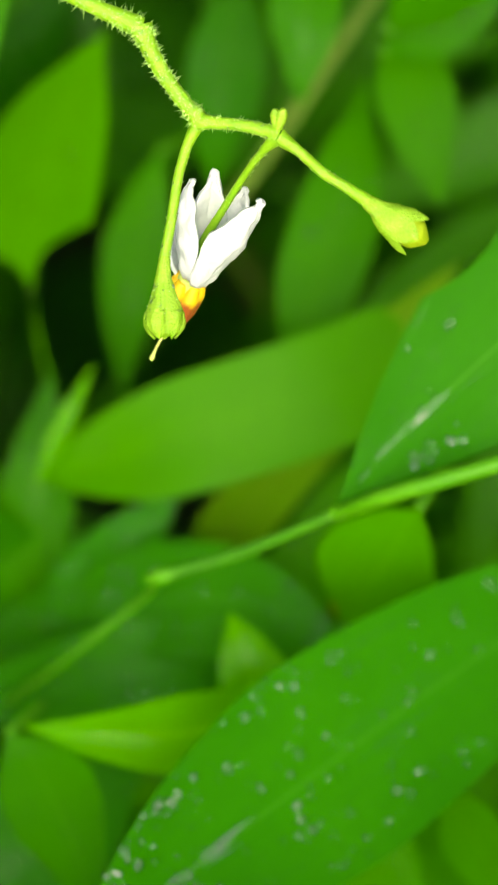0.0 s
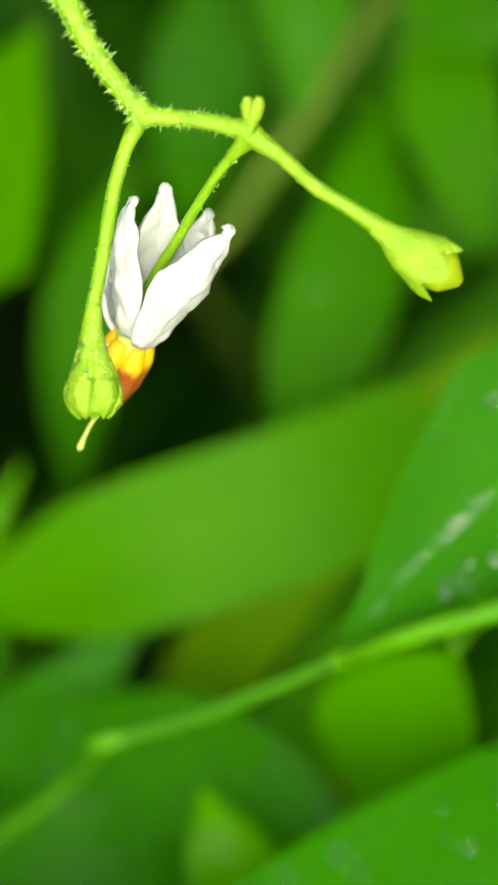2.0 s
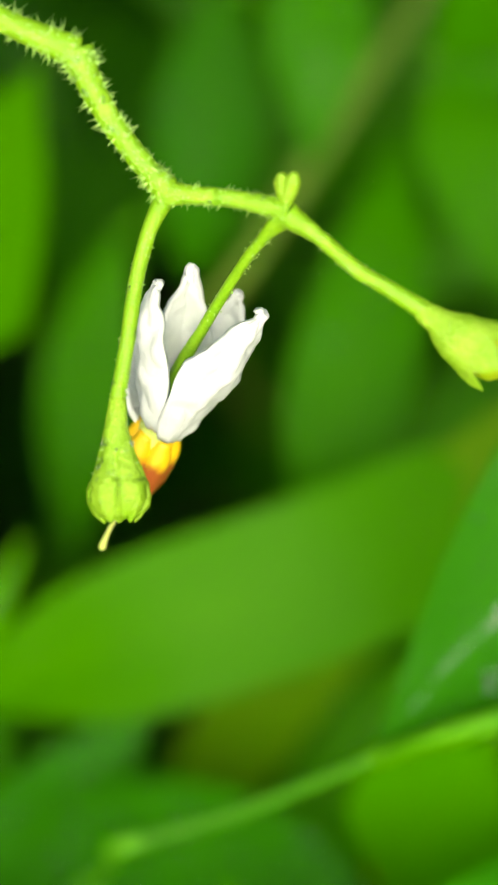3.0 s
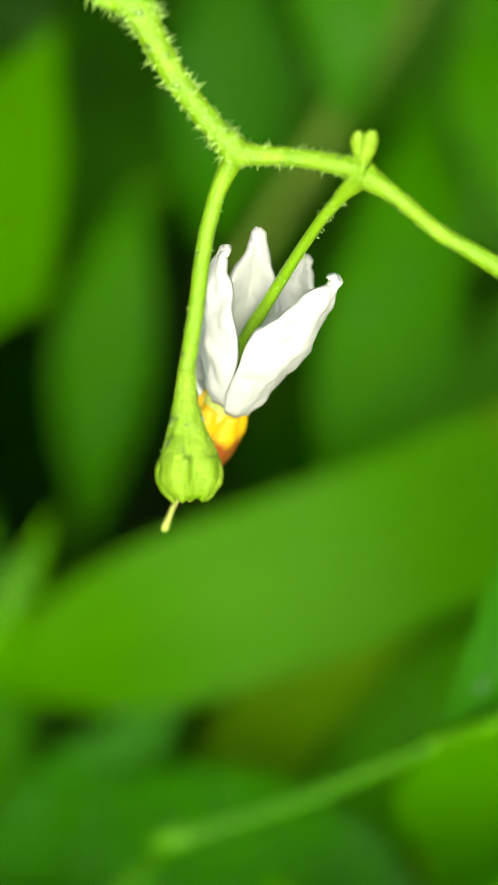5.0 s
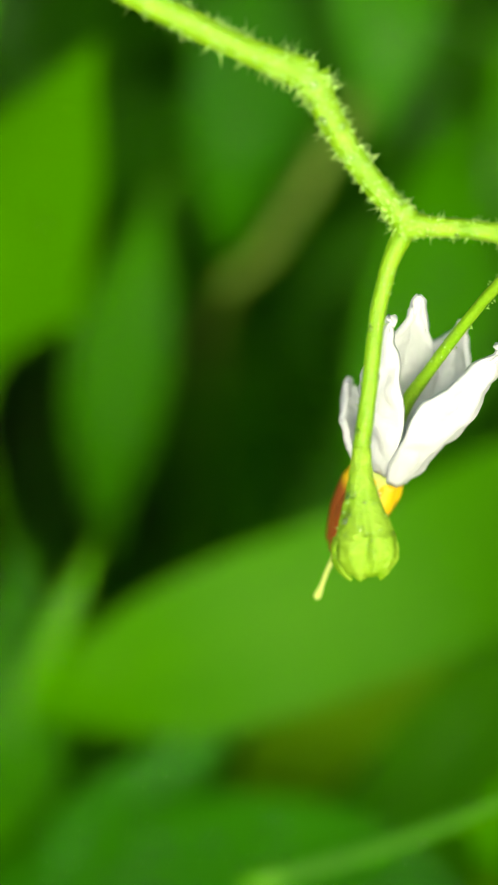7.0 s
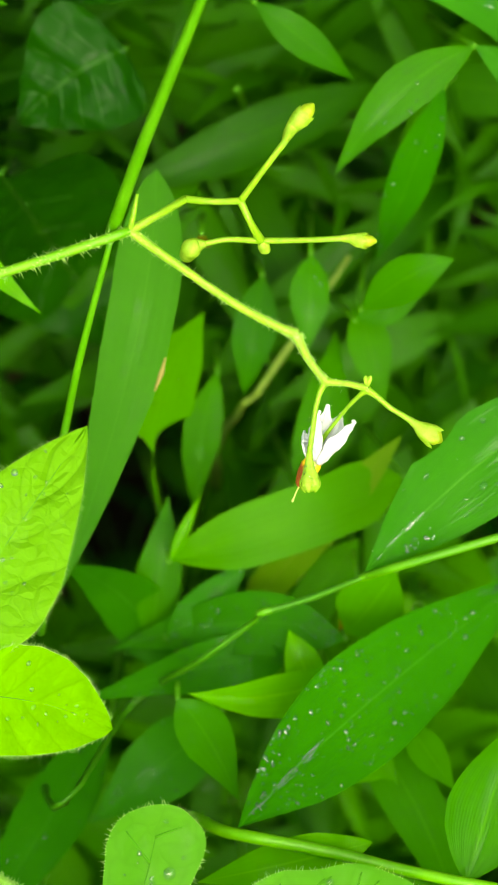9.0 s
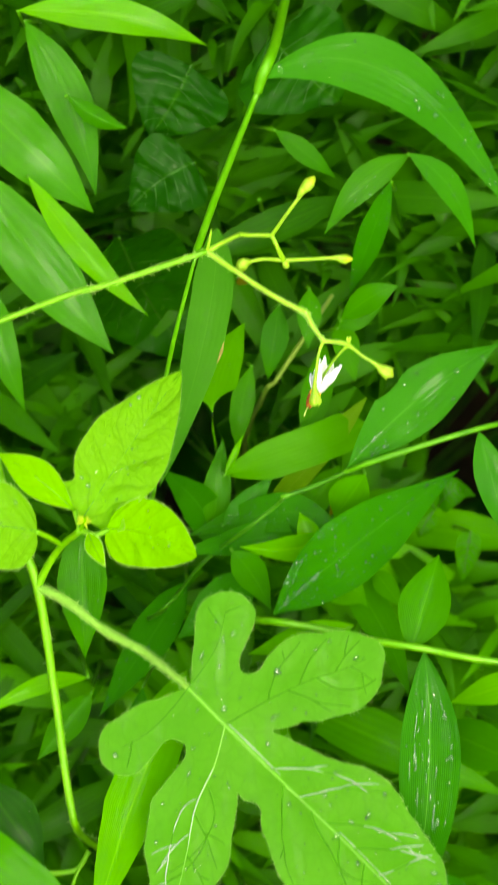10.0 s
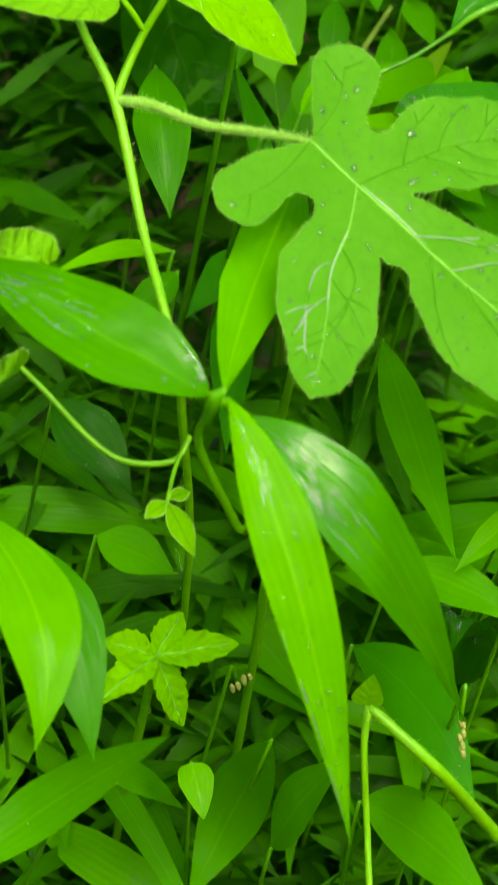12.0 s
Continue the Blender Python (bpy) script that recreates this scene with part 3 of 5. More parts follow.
for k in range(5):
    out = cup_way.orthogonal().normalized()
    out.rotate(Matrix.Rotation(k * 1.2566 + 0.5, 3, cup_way))
    root = Vector(CAL_LINE[7]) + out * 0.00108
    sepal, _ = blade("sepal", cup, root, Vector(CAL_LINE[9]) + cup_way * 0.00030 + out * 0.00062, 0.00120, CALYX, via=Vector(CAL_LINE[8]) + out * 0.00118, fold=-0.5, wave=0.08, shape=lambda v: (1 - v**2.4) ** 0.8 if v < 1 else 0.0, rows=12, cols=8, facing=out)
    m = sepal.modifiers.new("thickness", "SOLIDIFY")
    m.thickness, m.offset = 0.00012, 0.0
stalk_hairs(cup, CAL_LINE[5:9], CAL_R[5:9], 40, 0.00022, 0.00005)


def on_stalk(points, radii):
    """Gives places on the skin of a stalk: u round it, v along it."""
    line = smooth_line(points, radii, 8)

    def place(u, v):
        k = v * (len(line) - 1.001)
        i = int(k)
        way = (line[i + 1][0] - line[i][0]).normalized()
        face = (VIEW - way * VIEW.dot(way)).normalized()
        face.rotate(Matrix.Rotation(1.6 * u, 3, way))
        return line[i][0].lerp(line[i + 1][0], k - i) + face * (line[i][1] + (line[i + 1][1] - line[i][1]) * (k - i)) * 0.98

    return place


drops(cup, on_stalk(CAL_LINE[5:9], CAL_R[5:9]), 16, 0.00022, 0.1, 0.85)
drops(pedicel, on_stalk(CAL_LINE[1:6], CAL_R[1:6]), 9, 0.00018)
drops(knee, on_stalk(KNEE_LINE, KNEE_R), 14, 0.00022)
drops(fork, on_stalk(FORK_LINE, FORK_R), 8, 0.00018)

# the flower: five turned-back petals round their stalk, a cone of anthers and a long style
HEAD, TOP = Vector((-0.0021, -0.0049, 0.3303)), Vector((0.0013, -0.0016, 0.3364))
FLOWER_LINE = [(0.0044, -0.0017, 0.3402), (0.0033, -0.0019, 0.3390), (0.0020, -0.0021, 0.3371), (0.0002, -0.0026, 0.3341), (-0.0012, -0.0034, 0.3320), (-0.0021, -0.0048, 0.3301)]
flower_stalk = part("pedicel", tube(FLOWER_LINE, [0.00048, 0.00024, 0.00022, 0.00024, 0.00030, 0.00044], 14, 20, 0.07), PEDICEL, vine)
stalk_hairs(flower_stalk, FLOWER_LINE[:4], 0.00030, 60, 0.00016, 0.00005)
axis = (HEAD - TOP).normalized()
flower = part("flower", tube([HEAD - axis * 0.0006, HEAD, HEAD + axis * 0.0007], [0.0005, 0.00085, 0.0007], 5, 16), STYLE, vine, "white flower with turned-back petals and orange anthers", at=HEAD.lerp(Vector(CAL_LINE[6]), 0.55))
cam.data.dof.focus_object = flower


def petal(root, tip, width, via):
    """A long petal, drawn in to a small turned-back tip."""
    out = Vector(via) - HEAD - axis * (Vector(via) - HEAD).dot(axis)

    def shape(v):
        wide = (1 - 0.86 * (1 - v / 0.46) ** 2) ** 0.5 if v < 0.46 else 1 - 0.84 * max(0.0, min(1.0, (v - 0.46) / 0.46)) ** 1.35
        return wide * (1.0 if v < 0.95 else max(0.0, 1 - ((v - 0.95) / 0.05) ** 2) ** 0.5)

    ob, place = blade("petal", flower, root, tip, width, PETAL, fold=-0.50, wave=0.085, shape=shape, rows=40, cols=18, facing=out, via=via)
    # small crumples and a lengthwise crease
    for v in ob.data.vertices:
        v.co += v.normal * (0.00016 * noise.noise(v.co * 900) + 0.00007 * noise.noise(v.co * 2300))
    m = ob.modifiers.new("thickness", "SOLIDIFY")
    m.thickness, m.offset = 0.00026, 0.0
    return ob


petal((-0.0022, -0.0055, 0.3313), (-0.0014, -0.0020, 0.3366), 0.0024, (-0.0021, -0.0039, 0.3347))
petal((-0.0021, -0.0041, 0.3301), (-0.0002, -0.0003, 0.3354), 0.0026, (-0.0010, -0.0018, 0.3324))
petal((-0.0016, -0.0039, 0.3299), (0.0015, -0.0002, 0.3333), 0.0027, (0.0003, -0.0016, 0.3312))
petal((-0.0015, -0.0058, 0.3308), (0.0028, -0.0028, 0.3353), 0.0032, (0.0011, -0.0047, 0.3338))
petal((-0.0027, -0.0044, 0.3301), (-0.0031, -0.0015, 0.3318), 0.0023, (-0.0030, -0.0028, 0.3308))
CONE = Vector((-0.0039, -0.0060, 0.3268))
for k in range(5):
    way = (CONE - HEAD).normalized()
    side = way.orthogonal().normalized()
    side.rotate(Matrix.Rotation(k * 1.2566, 3, way))
    a, b = HEAD + side * 0.00066, CONE + side * 0.00044
    part("anther", tube([a, a.lerp(b, 0.25) + side * 0.0001, a.lerp(b, 0.6) + side * 0.0001, b], [0.00036, 0.00058, 0.00053, 0.00020], 6, 12, 0.06), ANTHER, flower, "orange-yellow anther with a brown tip")
part("style", tube([CONE, (-0.0044, -0.0070, 0.3268), (-0.0047, -0.0077, 0.3267), (-0.0049, -0.0080, 0.3264), (-0.0050, -0.0081, 0.3263)], [0.00009, 0.00008, 0.00009, 0.00017, 0.00008], 8, 10), STYLE, flower, "thin pale green style with a knob")


def open_bud(points, radii, mouth, label, teeth=0.0011):
    """A flower bud: a flaring calyx with five teeth round a pale closed crown."""
    bm = tube(points, radii, 6, 20, 0.05, closed=False)
    end, way = Vector(points[-1]), (Vector(points[-1]) - Vector(points[-2])).normalized()
    ob = part("bud", bm, CALYX, vine, label)
    side = way.orthogonal().normalized()
    for k in range(5):
        out = side.copy()
        out.rotate(Matrix.Rotation(k * 1.2566 + 0.3, 3, way))
        root = end + out * mouth * 0.86 - way * 0.0004
        blade("sepal", ob, root, root + way * teeth * 1.2 + out * teeth * 0.2, mouth * 1.2, CALYX, fold=-0.45, shape=lambda v: (1 - v**2.2) ** 0.9, rows=8, cols=6, facing=out)
    part("corolla", tube([end - way * 0.0009, end - way * 0.0001, end + way * 0.0009, end + way * 0.0016], [mouth * 0.6, mouth * 0.86, mouth * 0.66, mouth * 0.15], 6, 16, 0.08), BUDLET, ob, "closed pale yellow-green petals")
    return ob


BUD_LINE = [(0.0044, -0.0017, 0.3402), (0.0056, -0.0023, 0.3394), (0.0071, -0.0035, 0.3387), (0.0085, -0.0042, 0.3381), (0.0097, -0.0048, 0.3375)]
bud_stalk = part("pedicel", tube(BUD_LINE, [0.00052, 0.00034, 0.00033, 0.00034, 0.00042], 16, 20, 0.14), PEDICEL, vine)
stalk_hairs(bud_stalk, BUD_LINE, 0.00033, 70, 0.00018, 0.00005)
open_bud([(0.0096, -0.0048, 0.3375), (0.0102, -0.0051, 0.3372), (0.0109, -0.0055, 0.3367), (0.0119, -0.0059, 0.3361)], [0.00044, 0.00058, 0.00105, 0.00135], 0.00135, "pale green bud opening at a stalk's end")

# the upper branch with three buds
UP_LINE = [(-0.0232, 0.0137, 0.3534), (-0.0197, 0.0157, 0.3537), (-0.0163, 0.0196, 0.3515)]
up_stalk = part("flower_branch", tube(UP_LINE, [0.0006, 0.00043, 0.00050], 8, 12, 0.08), PEDICEL, vine)
stalk_hairs(up_stalk, UP_LINE, 0.0005, 60, 0.0007)
part("flower_branch", tube([(-0.0163, 0.0196, 0.3515), (-0.0132, 0.0182, 0.3526), (-0.0097, 0.0191, 0.3513)], [0.00048, 0.00038, 0.00044], 8, 12, 0.08), PEDICEL, vine)
part("pedicel", tube([(-0.0097, 0.0191, 0.3513), (-0.0069, 0.0201, 0.3558), (-0.0041, 0.0218, 0.3592)], [0.00044, 0.00036, 0.00040], 8, 12, 0.08), PEDICEL, vine)
open_bud([(-0.0043, 0.0216, 0.3590), (-0.0033, 0.0242, 0.3584), (-0.0022, 0.0249, 0.3593), (-0.0016, 0.0253, 0.3598)], [0.0004, 0.0008, 0.0012, 0.0012], 0.0012, "rounded pale green bud on a thin stalk", 0.0007)
part("pedicel", tube([(-0.0097, 0.0191, 0.3513), (-0.0087, 0.0172, 0.3497), (-0.0074, 0.0171, 0.3458)], [0.00046, 0.00044, 0.00058], 8, 12, 0.10), PEDICEL, vine)
part("pedicel", tube([(-0.0074, 0.0171, 0.3458), (-0.0019, 0.0161, 0.3469), (0.0026, 0.0158, 0.3473)], [0.00040, 0.00034, 0.00038], 8, 12, 0.08), PEDICEL, vine)
open_bud([(0.0022, 0.0158, 0.3473), (0.0034, 0.0157, 0.3473), (0.0042, 0.0156, 0.3471), (0.0050, 0.0155, 0.3471)], [0.00038, 0.0006, 0.0009, 0.0010], 0.0010, "small pale green bud with open teeth", 0.0008)
part("pedicel", tube([(-0.0074, 0.0171, 0.3458), (-0.0114, 0.0164, 0.3473), (-0.0143, 0.0160, 0.3472)], [0.00040, 0.00034, 0.00036], 8, 12, 0.08), PEDICEL, vine)
part("bud", tube([(-0.0141, 0.0160, 0.3472), (-0.0151, 0.0159, 0.3471), (-0.0159, 0.0156, 0.3469), (-0.0165, 0.0165, 0.3443), (-0.0168, 0.0165, 0.3443)], [0.0004, 0.0009, 0.00125, 0.0009, 0.0002], 6, 18, 0.05), CALYX, vine, "rounded drooping pale green bud")
part("tiny_bud", tube([(-0.0074, 0.0171, 0.3460), (-0.0071, 0.0168, 0.3452), (-0.0069, 0.0166, 0.3445), (-0.0069, 0.0165, 0.3441)], [0.0004, 0.0008, 0.0007, 0.0002], 5, 12, 0.1), CALYX, vine)
part("spur", tube([(-0.0232, 0.0137, 0.3534), (-0.0226, 0.0146, 0.3557), (-0.0221, 0.0165, 0.3569)], [0.0004, 0.0003, 0.0002], 5, 10), PEDICEL, vine)

# the large lobed leaf
CENTRE, ACROSS, DOWN = Vector((-0.0237, -0.0622, 0.2928)), Vector((0.9963, 0.1122, -0.1192)), Vector((0.0020, -0.7393, -0.7392))
up_leaf = DOWN.cross(ACROSS).normalized()
up_leaf = up_leaf if up_leaf.z > 0 else -up_leaf
# each lobe swells and tapers along its axis: millimetres across and down the leaf, half width
LOBES = [
    [(-2.6, -9.2, 5.0), (-1.0, -15.7, 5.6), (0.4, -21.1, 6.6)],
    [(5.8, -6.2, 6.7), (16.0, -9.3, 8.9), (23.9, -10.5, 8.1), (29.1, -13.0, 3.5)],
    [(3.7, 4.5, 6.4), (10.6, 10.8, 9.0), (21.4, 21.8, 14.5), (31.2, 32.7, 12.0), (39.1, 40.1, 6.2), (48.2, 46.8, 0.3)],
    [(-4.5, 4.6, 6.0), (-8.1, 14.1, 8.9), (-9.7, 21.9, 8.8), (-12.4, 30.8, 5.7), (-14.7, 36.5, 0.7)],
    [(-9.0, -4.3, 4.9), (-16.3, -0.7, 6.4), (-21.1, 1.1, 5.8)],
    [(-4.2, -3.7, 4.9), (-0.5, 2.4, 5.6)],
]
# the rounded bays between the lobes, from their inner end outwards, and their half width
BAYS = [((-11.9, 2.9), (-16.8, 8.0), 2.5), ((3.3, 15.7), (1.2, 25.0), 2.1), ((5.0, -13.7), (8.6, -20.5), 2.3), ((15.3, 1.0), (23.0, 2.4), 2.1)]
FOOT, FORK = (-8.0, -9.4), (-0.8, -1.6)


def leaf_edge(x, y):
    """Millimetres from a place in the leaf's plane to its outline, negative inside."""
    x, y = np.asarray(x, float), np.asarray(y, float)
    total = np.zeros(np.broadcast(x, y).shape)
    for lobe in LOBES:
        for (ax, ay, ar), (bx, by, br) in zip(lobe, lobe[1:]):
            dx, dy = bx - ax, by - ay
            t = np.clip(((x - ax) * dx + (y - ay) * dy) / (dx * dx + dy * dy), 0, 1)
            total += np.exp(-(np.hypot(x - ax - t * dx, y - ay - t * dy) - (ar + t * (br - ar))) / 0.35)
    ripple = 0.12 * np.sin(x * 0.9 + 1.3 * np.sin(y * 0.5)) * np.sin(y * 0.8 + 0.7)
    edge = 0.1 - 0.35 * np.log(np.maximum(total, 1e-30)) + ripple
    for (ax, ay), (bx, by), wide in BAYS:
        t = np.clip(((x - ax) * (bx - ax) + (y - ay) * (by - ay)) / ((bx - ax) ** 2 + (by - ay) ** 2), 0, 1)
        bay = wide - np.hypot(x - ax - t * (bx - ax), y - ay - t * (by - ay))
        edge = 0.5 * (edge + bay + np.sqrt((edge - bay) ** 2 + 1.0))
    return edge


def leaf_out(x, y):
    """The way out of the leaf across its outline."""
    gx, gy = leaf_edge(x + 0.05, y) - leaf_edge(x - 0.05, y), leaf_edge(x, y + 0.05) - leaf_edge(x, y - 0.05)
    size = np.maximum(np.hypot(gx, gy), 1e-9)
    return gx / size, gy / size


# the ribs, each with the half width it starts with, the gap between its side veins and their length along it
RIBS = [
    ([FOOT, FORK, (10.6, 10.6), (21.4, 21.8), (31.2, 32.5), (39.1, 40.1), (46.4, 45.4)], 0.34, 7.6),
    ([FORK, (6.0, -4.8), (16.0, -8.9), (23.9, -10.8), (28.6, -12.4)], 0.17, 7.0),
    ([FORK, (-3.6, 6.6), (-7.6, 14.1), (-9.7, 21.9), (-12.4, 30.8), (-14.0, 34.8)], 0.19, 7.2),
    ([FOOT, (-4.6, -13.0), (-1.4, -17.6), (0.4, -23.4)], 0.14, 7.0),
    ([FOOT, (-11.6, -5.4), (-16.3, -1.4), (-22.0, 1.4)], 0.14, 7.0),
]


def grow_vein(x, y, way, side, bend, reach):
    """A side vein that leaves a rib aslant and bends towards the leaf's tip."""
    line = [(x, y)]
    for k in range(int(reach / 0.7)):
        way += side * bend + 0.16 * noise.noise((x * 0.35, y * 0.35, 3.0))
        x, y = x + 0.7 * math.cos(way), y + 0.7 * math.sin(way)
        if leaf_edge(x, y) > -1.0:
            break
        line.append((x, y))
    return line, way


def leaf_veins():
    veins = []
    for n, (points, r, gap) in enumerate(RIBS):
        line = [p for p, _ in smooth_line([(x, y, 0) for x, y in points], 0.1, 8)]
        gone, due, side = 0.0, gap * (2.9 if n == 0 else 1.0 + 0.3 * n), 1
        for a, b in zip(line, line[1:]):
            gone += (b - a).length
            if gone < due:
                continue
            due += gap * random.uniform(0.42, 0.58)
            side = -side
            way = math.atan2(b.y - a.y, b.x - a.x)
            vein, end = grow_vein(b.x, b.y, way + side * random.uniform(0.85, 1.0), side, -0.028, 22)
            if len(vein) > 3:
                veins.append((n, side, vein))
                if len(vein) > 8:
                    fork = random.randrange(len(vein) // 3, 2 * len(vein) // 3)
                    branch, _ = grow_vein(*vein[fork], end + side * random.uniform(0.5, 0.9), side, -0.02, 9)
                    if len(branch) > 3:
                        veins.append((n, side, branch))
    return veins


VEINS = leaf_veins()
SUNK = np.array([p for _, _, line in VEINS for p in line])


def leaf_height(x, y):
    """How far the blade stands off its plane, in millimetres: swollen between the veins, drooping to its far ends."""
    near = np.min(np.hypot(x[:, None] - SUNK[:, 0], y[:, None] - SUNK[:, 1]), axis=1)
    rib = np.full(len(x), 9.0)
    for points, r, gap in RIBS:
        for (ax, ay), (bx, by) in zip(points, points[1:]):
            t = np.clip(((x - ax) * (bx - ax) + (y - ay) * (by - ay)) / ((bx - ax) ** 2 + (by - ay) ** 2), 0, 1)
            rib = np.minimum(rib, np.hypot(x - ax - t * (bx - ax), y - ay - t * (by - ay)))
    swell = 0.34 * (1 - np.exp(-((near / 1.3) ** 2))) + 0.75 * (1 - np.exp(-((rib / 3.0) ** 2)))
    droop = 0.8 * np.maximum(0.0, np.hypot(x, y) - 30) ** 2 / 900
    roll = 0.35 * np.sin(0.22 * x + 0.6) * np.sin(0.19 * y)
    return swell - droop + roll - 0.5


def on_leaf(spots, lift=0.0):
    """Places on the leaf's upper side from millimetres in its plane."""
    x, y = np.array([s[0] for s in spots], float), np.array([s[1] for s in spots], float)
    return [CENTRE + ACROSS * (a * 0.001) + DOWN * (b * 0.001) + up_leaf * (0.001 * (h + lift)) for a, b, h in zip(x, y, leaf_height(x, y))]


def lobed_leaf():
    """The blade as a fine net cut along its outline, and the spots on that outline."""
    step = 0.36
    gx, gy = np.meshgrid(np.arange(-30, 51, step), np.arange(-31, 50, step), indexing="ij")
    inside = leaf_edge(gx + step / 2, gy + step / 2) < 0
    cells = [(i, j) for i, j in zip(*np.nonzero(inside))]
    count, rim = collections.Counter(), set()
    for i, j in cells:
        for a, b in (((i, j), (i + 1, j)), ((i + 1, j), (i + 1, j + 1)), ((i, j + 1), (i + 1, j + 1)), ((i, j), (i, j + 1))):
            count[a, b] += 1
    for (a, b), n in count.items():
        if n == 1:
            rim.update((a, b))
    keys = sorted({(i + a, j + b) for i, j in cells for a in (0, 1) for b in (0, 1)})
    x = np.array([gx[k] if k[0] < gx.shape[0] else 0 for k in keys])
    y = np.array([gy[k] for k in keys])
    edge = np.array([k in rim for k in keys])
    for _ in range(3):
        ox, oy = leaf_out(x, y)
        f = leaf_edge(x, y)
        x, y = np.where(edge, x - ox * f, x), np.where(edge, y - oy * f, y)
    bm = bmesh.new()
    uvl = bm.loops.layers.uv.verify()
    verts = {k: bm.verts.new(p) for k, p in zip(keys, on_leaf(list(zip(x, y))))}
    flat = {verts[k]: (a, b) for k, a, b in zip(keys, x, y)}
    for i, j in cells:
        face = bm.faces.new((verts[i, j], verts[i + 1, j], verts[i + 1, j + 1], verts[i, j + 1]))
        for loop in face.loops:
            a, b = flat[loop.vert]
            loop[uvl].uv = (2.0 + a * 0.02, b * 0.02)
    bmesh.ops.recalc_face_normals(bm, faces=bm.faces)
    return part("lobed_leaf", bm, LOBED, vine, "large soft green five-lobed leaf wet with drops"), [(a, b) for k, a, b in zip(keys, x, y) if k in rim]


big_leaf, RIM = lobed_leaf()
JOINT = on_leaf([FOOT])[0]

for k, (points, r, gap) in enumerate(RIBS):
    line = [(p.x, p.y) for p, _ in smooth_line([(x, y, 0) for x, y in points], 0.1, 6)]
    n = len(line) - 1
    part("midrib", tube(on_leaf(line, 0.08 + 0.1 * r), [0.001 * (r + (0.05 - r) * i / n) for i in range(n + 1)], 1, 7), RIB if k in (0, 2) else VEIN, big_leaf)
for k, side, line in VEINS:
    n = len(line) - 1
    part("side_vein", tube(on_leaf(line, 0.07), [0.001 * (0.22 - 0.12 * i / n) for i in range(n + 1)], 1, 6), VEIN, big_leaf)


def vein_sheen():
    """Pale strips of rain in the sunken veins of one half of the two lower lobes and along the midrib: sheen put into
    their colour.
    """
    bm = bmesh.new()
    runs = [line for k, side, line in VEINS if (k == 0 and side < 0) or (k == 2 and side > 0)]
    rib = [(p.x + 0.5, p.y - 0.5) for p, _ in smooth_line([(x, y, 0) for x, y in RIBS[0][0][1:5]], 0.1, 10)]
    runs += [rib, [(p.x - 0.1, p.y) for p, _ in smooth_line([(x, y, 0) for x, y in RIBS[2][0][1:4]], 0.1, 6)]]
    for line in runs:
        at = 0
        while at < len(line) - 3:
            stop = min(len(line), at + random.randrange(6, 18))
            if random.random() < 0.60:
                piece = on_leaf(line[at:stop], 0.24 if line is not rib else 0.0)
                m = len(piece) - 1
                tube(piece, [random.uniform(0.00006, 0.00014) * (0.4 + 0.75 * math.sin(math.pi * i / m)) for i in range(m + 1)], 2, 6, bm=bm)
            at = stop + random.randrange(0, 3)
    part("rain_water", bm, VEINSHEEN, big_leaf, "rain water in the veins, its sheen partly in the colour", "stuff")


def leaf_fringe():
    bm = bmesh.new()
    for x, y in RIM:
        ox, oy = leaf_out(x, y)
        root = on_leaf([(x, y)])[0]
        for _ in range(random.choice((0, 1, 1))):
            turn = random.uniform(-0.6, 0.6)
            far = 0.001 * random.uniform(0.35, 0.9)
            out = ACROSS * float(ox * math.cos(turn) - oy * math.sin(turn)) + DOWN * float(oy * math.cos(turn) + ox * math.sin(turn))
            hair(bm, root - out * 0.0001, root + out * far + up_leaf * far * random.uniform(-0.2, 0.5), 0.000036)
    part("downy_fringe", bm, HAIR, big_leaf, "fine pale hairs along the leaf edge", "stuff")


def leaf_spot(u, v):
    """A place on the blade picked by chance, well inside its outline."""
    return on_leaf([random.choice(SPOTS)])[0]


SPOTS = [(random.uniform(-27, 48), random.uniform(-28, 46)) for _ in range(700)]
SPOTS = [s for s in SPOTS if leaf_edge(*s) < -1.2]
vein_sheen()
leaf_fringe()
drops(big_leaf, leaf_spot, 170, 0.00055, heights=(0.55, 0.85), facing=up_leaf)
drops(big_leaf, leaf_spot, 46, 0.00110, heights=(0.45, 0.65), facing=up_leaf)
drops(big_leaf, leaf_spot, 24, 0.00030, heights=(0.5, 0.8), material=BEAD, facing=up_leaf)
PET_LINE = [(-0.0608, -0.0294, 0.3020), (-0.0550, -0.0336, 0.3020), (-0.0477, -0.0401, 0.3001), (-0.0398, -0.0464, 0.3001), JOINT]
petiole = part("petiole", tube(PET_LINE, [0.00085, 0.00082, 0.00078, 0.0007, 0.00056], 8, 12, 0.05), DOWNY, vine, "pale hairy leaf stalk")
stalk_hairs(petiole, PET_LINE, 0.0009, 420, 0.0014, 0.00004)
stalk_hairs(petiole, PET_LINE, 0.0009, 1500, 0.0006, 0.00003)

# the young shoot
NODE = Vector((-0.0516, -0.0306, 0.3209))
part("side_shoot", tube([(-0.0608, -0.0294, 0.3020), (-0.0582, -0.0281, 0.3078), (-0.0553, -0.0283, 0.3137), NODE], [0.0009, 0.0008, 0.0007, 0.0007], 8, 12, 0.05), STEM, vine)


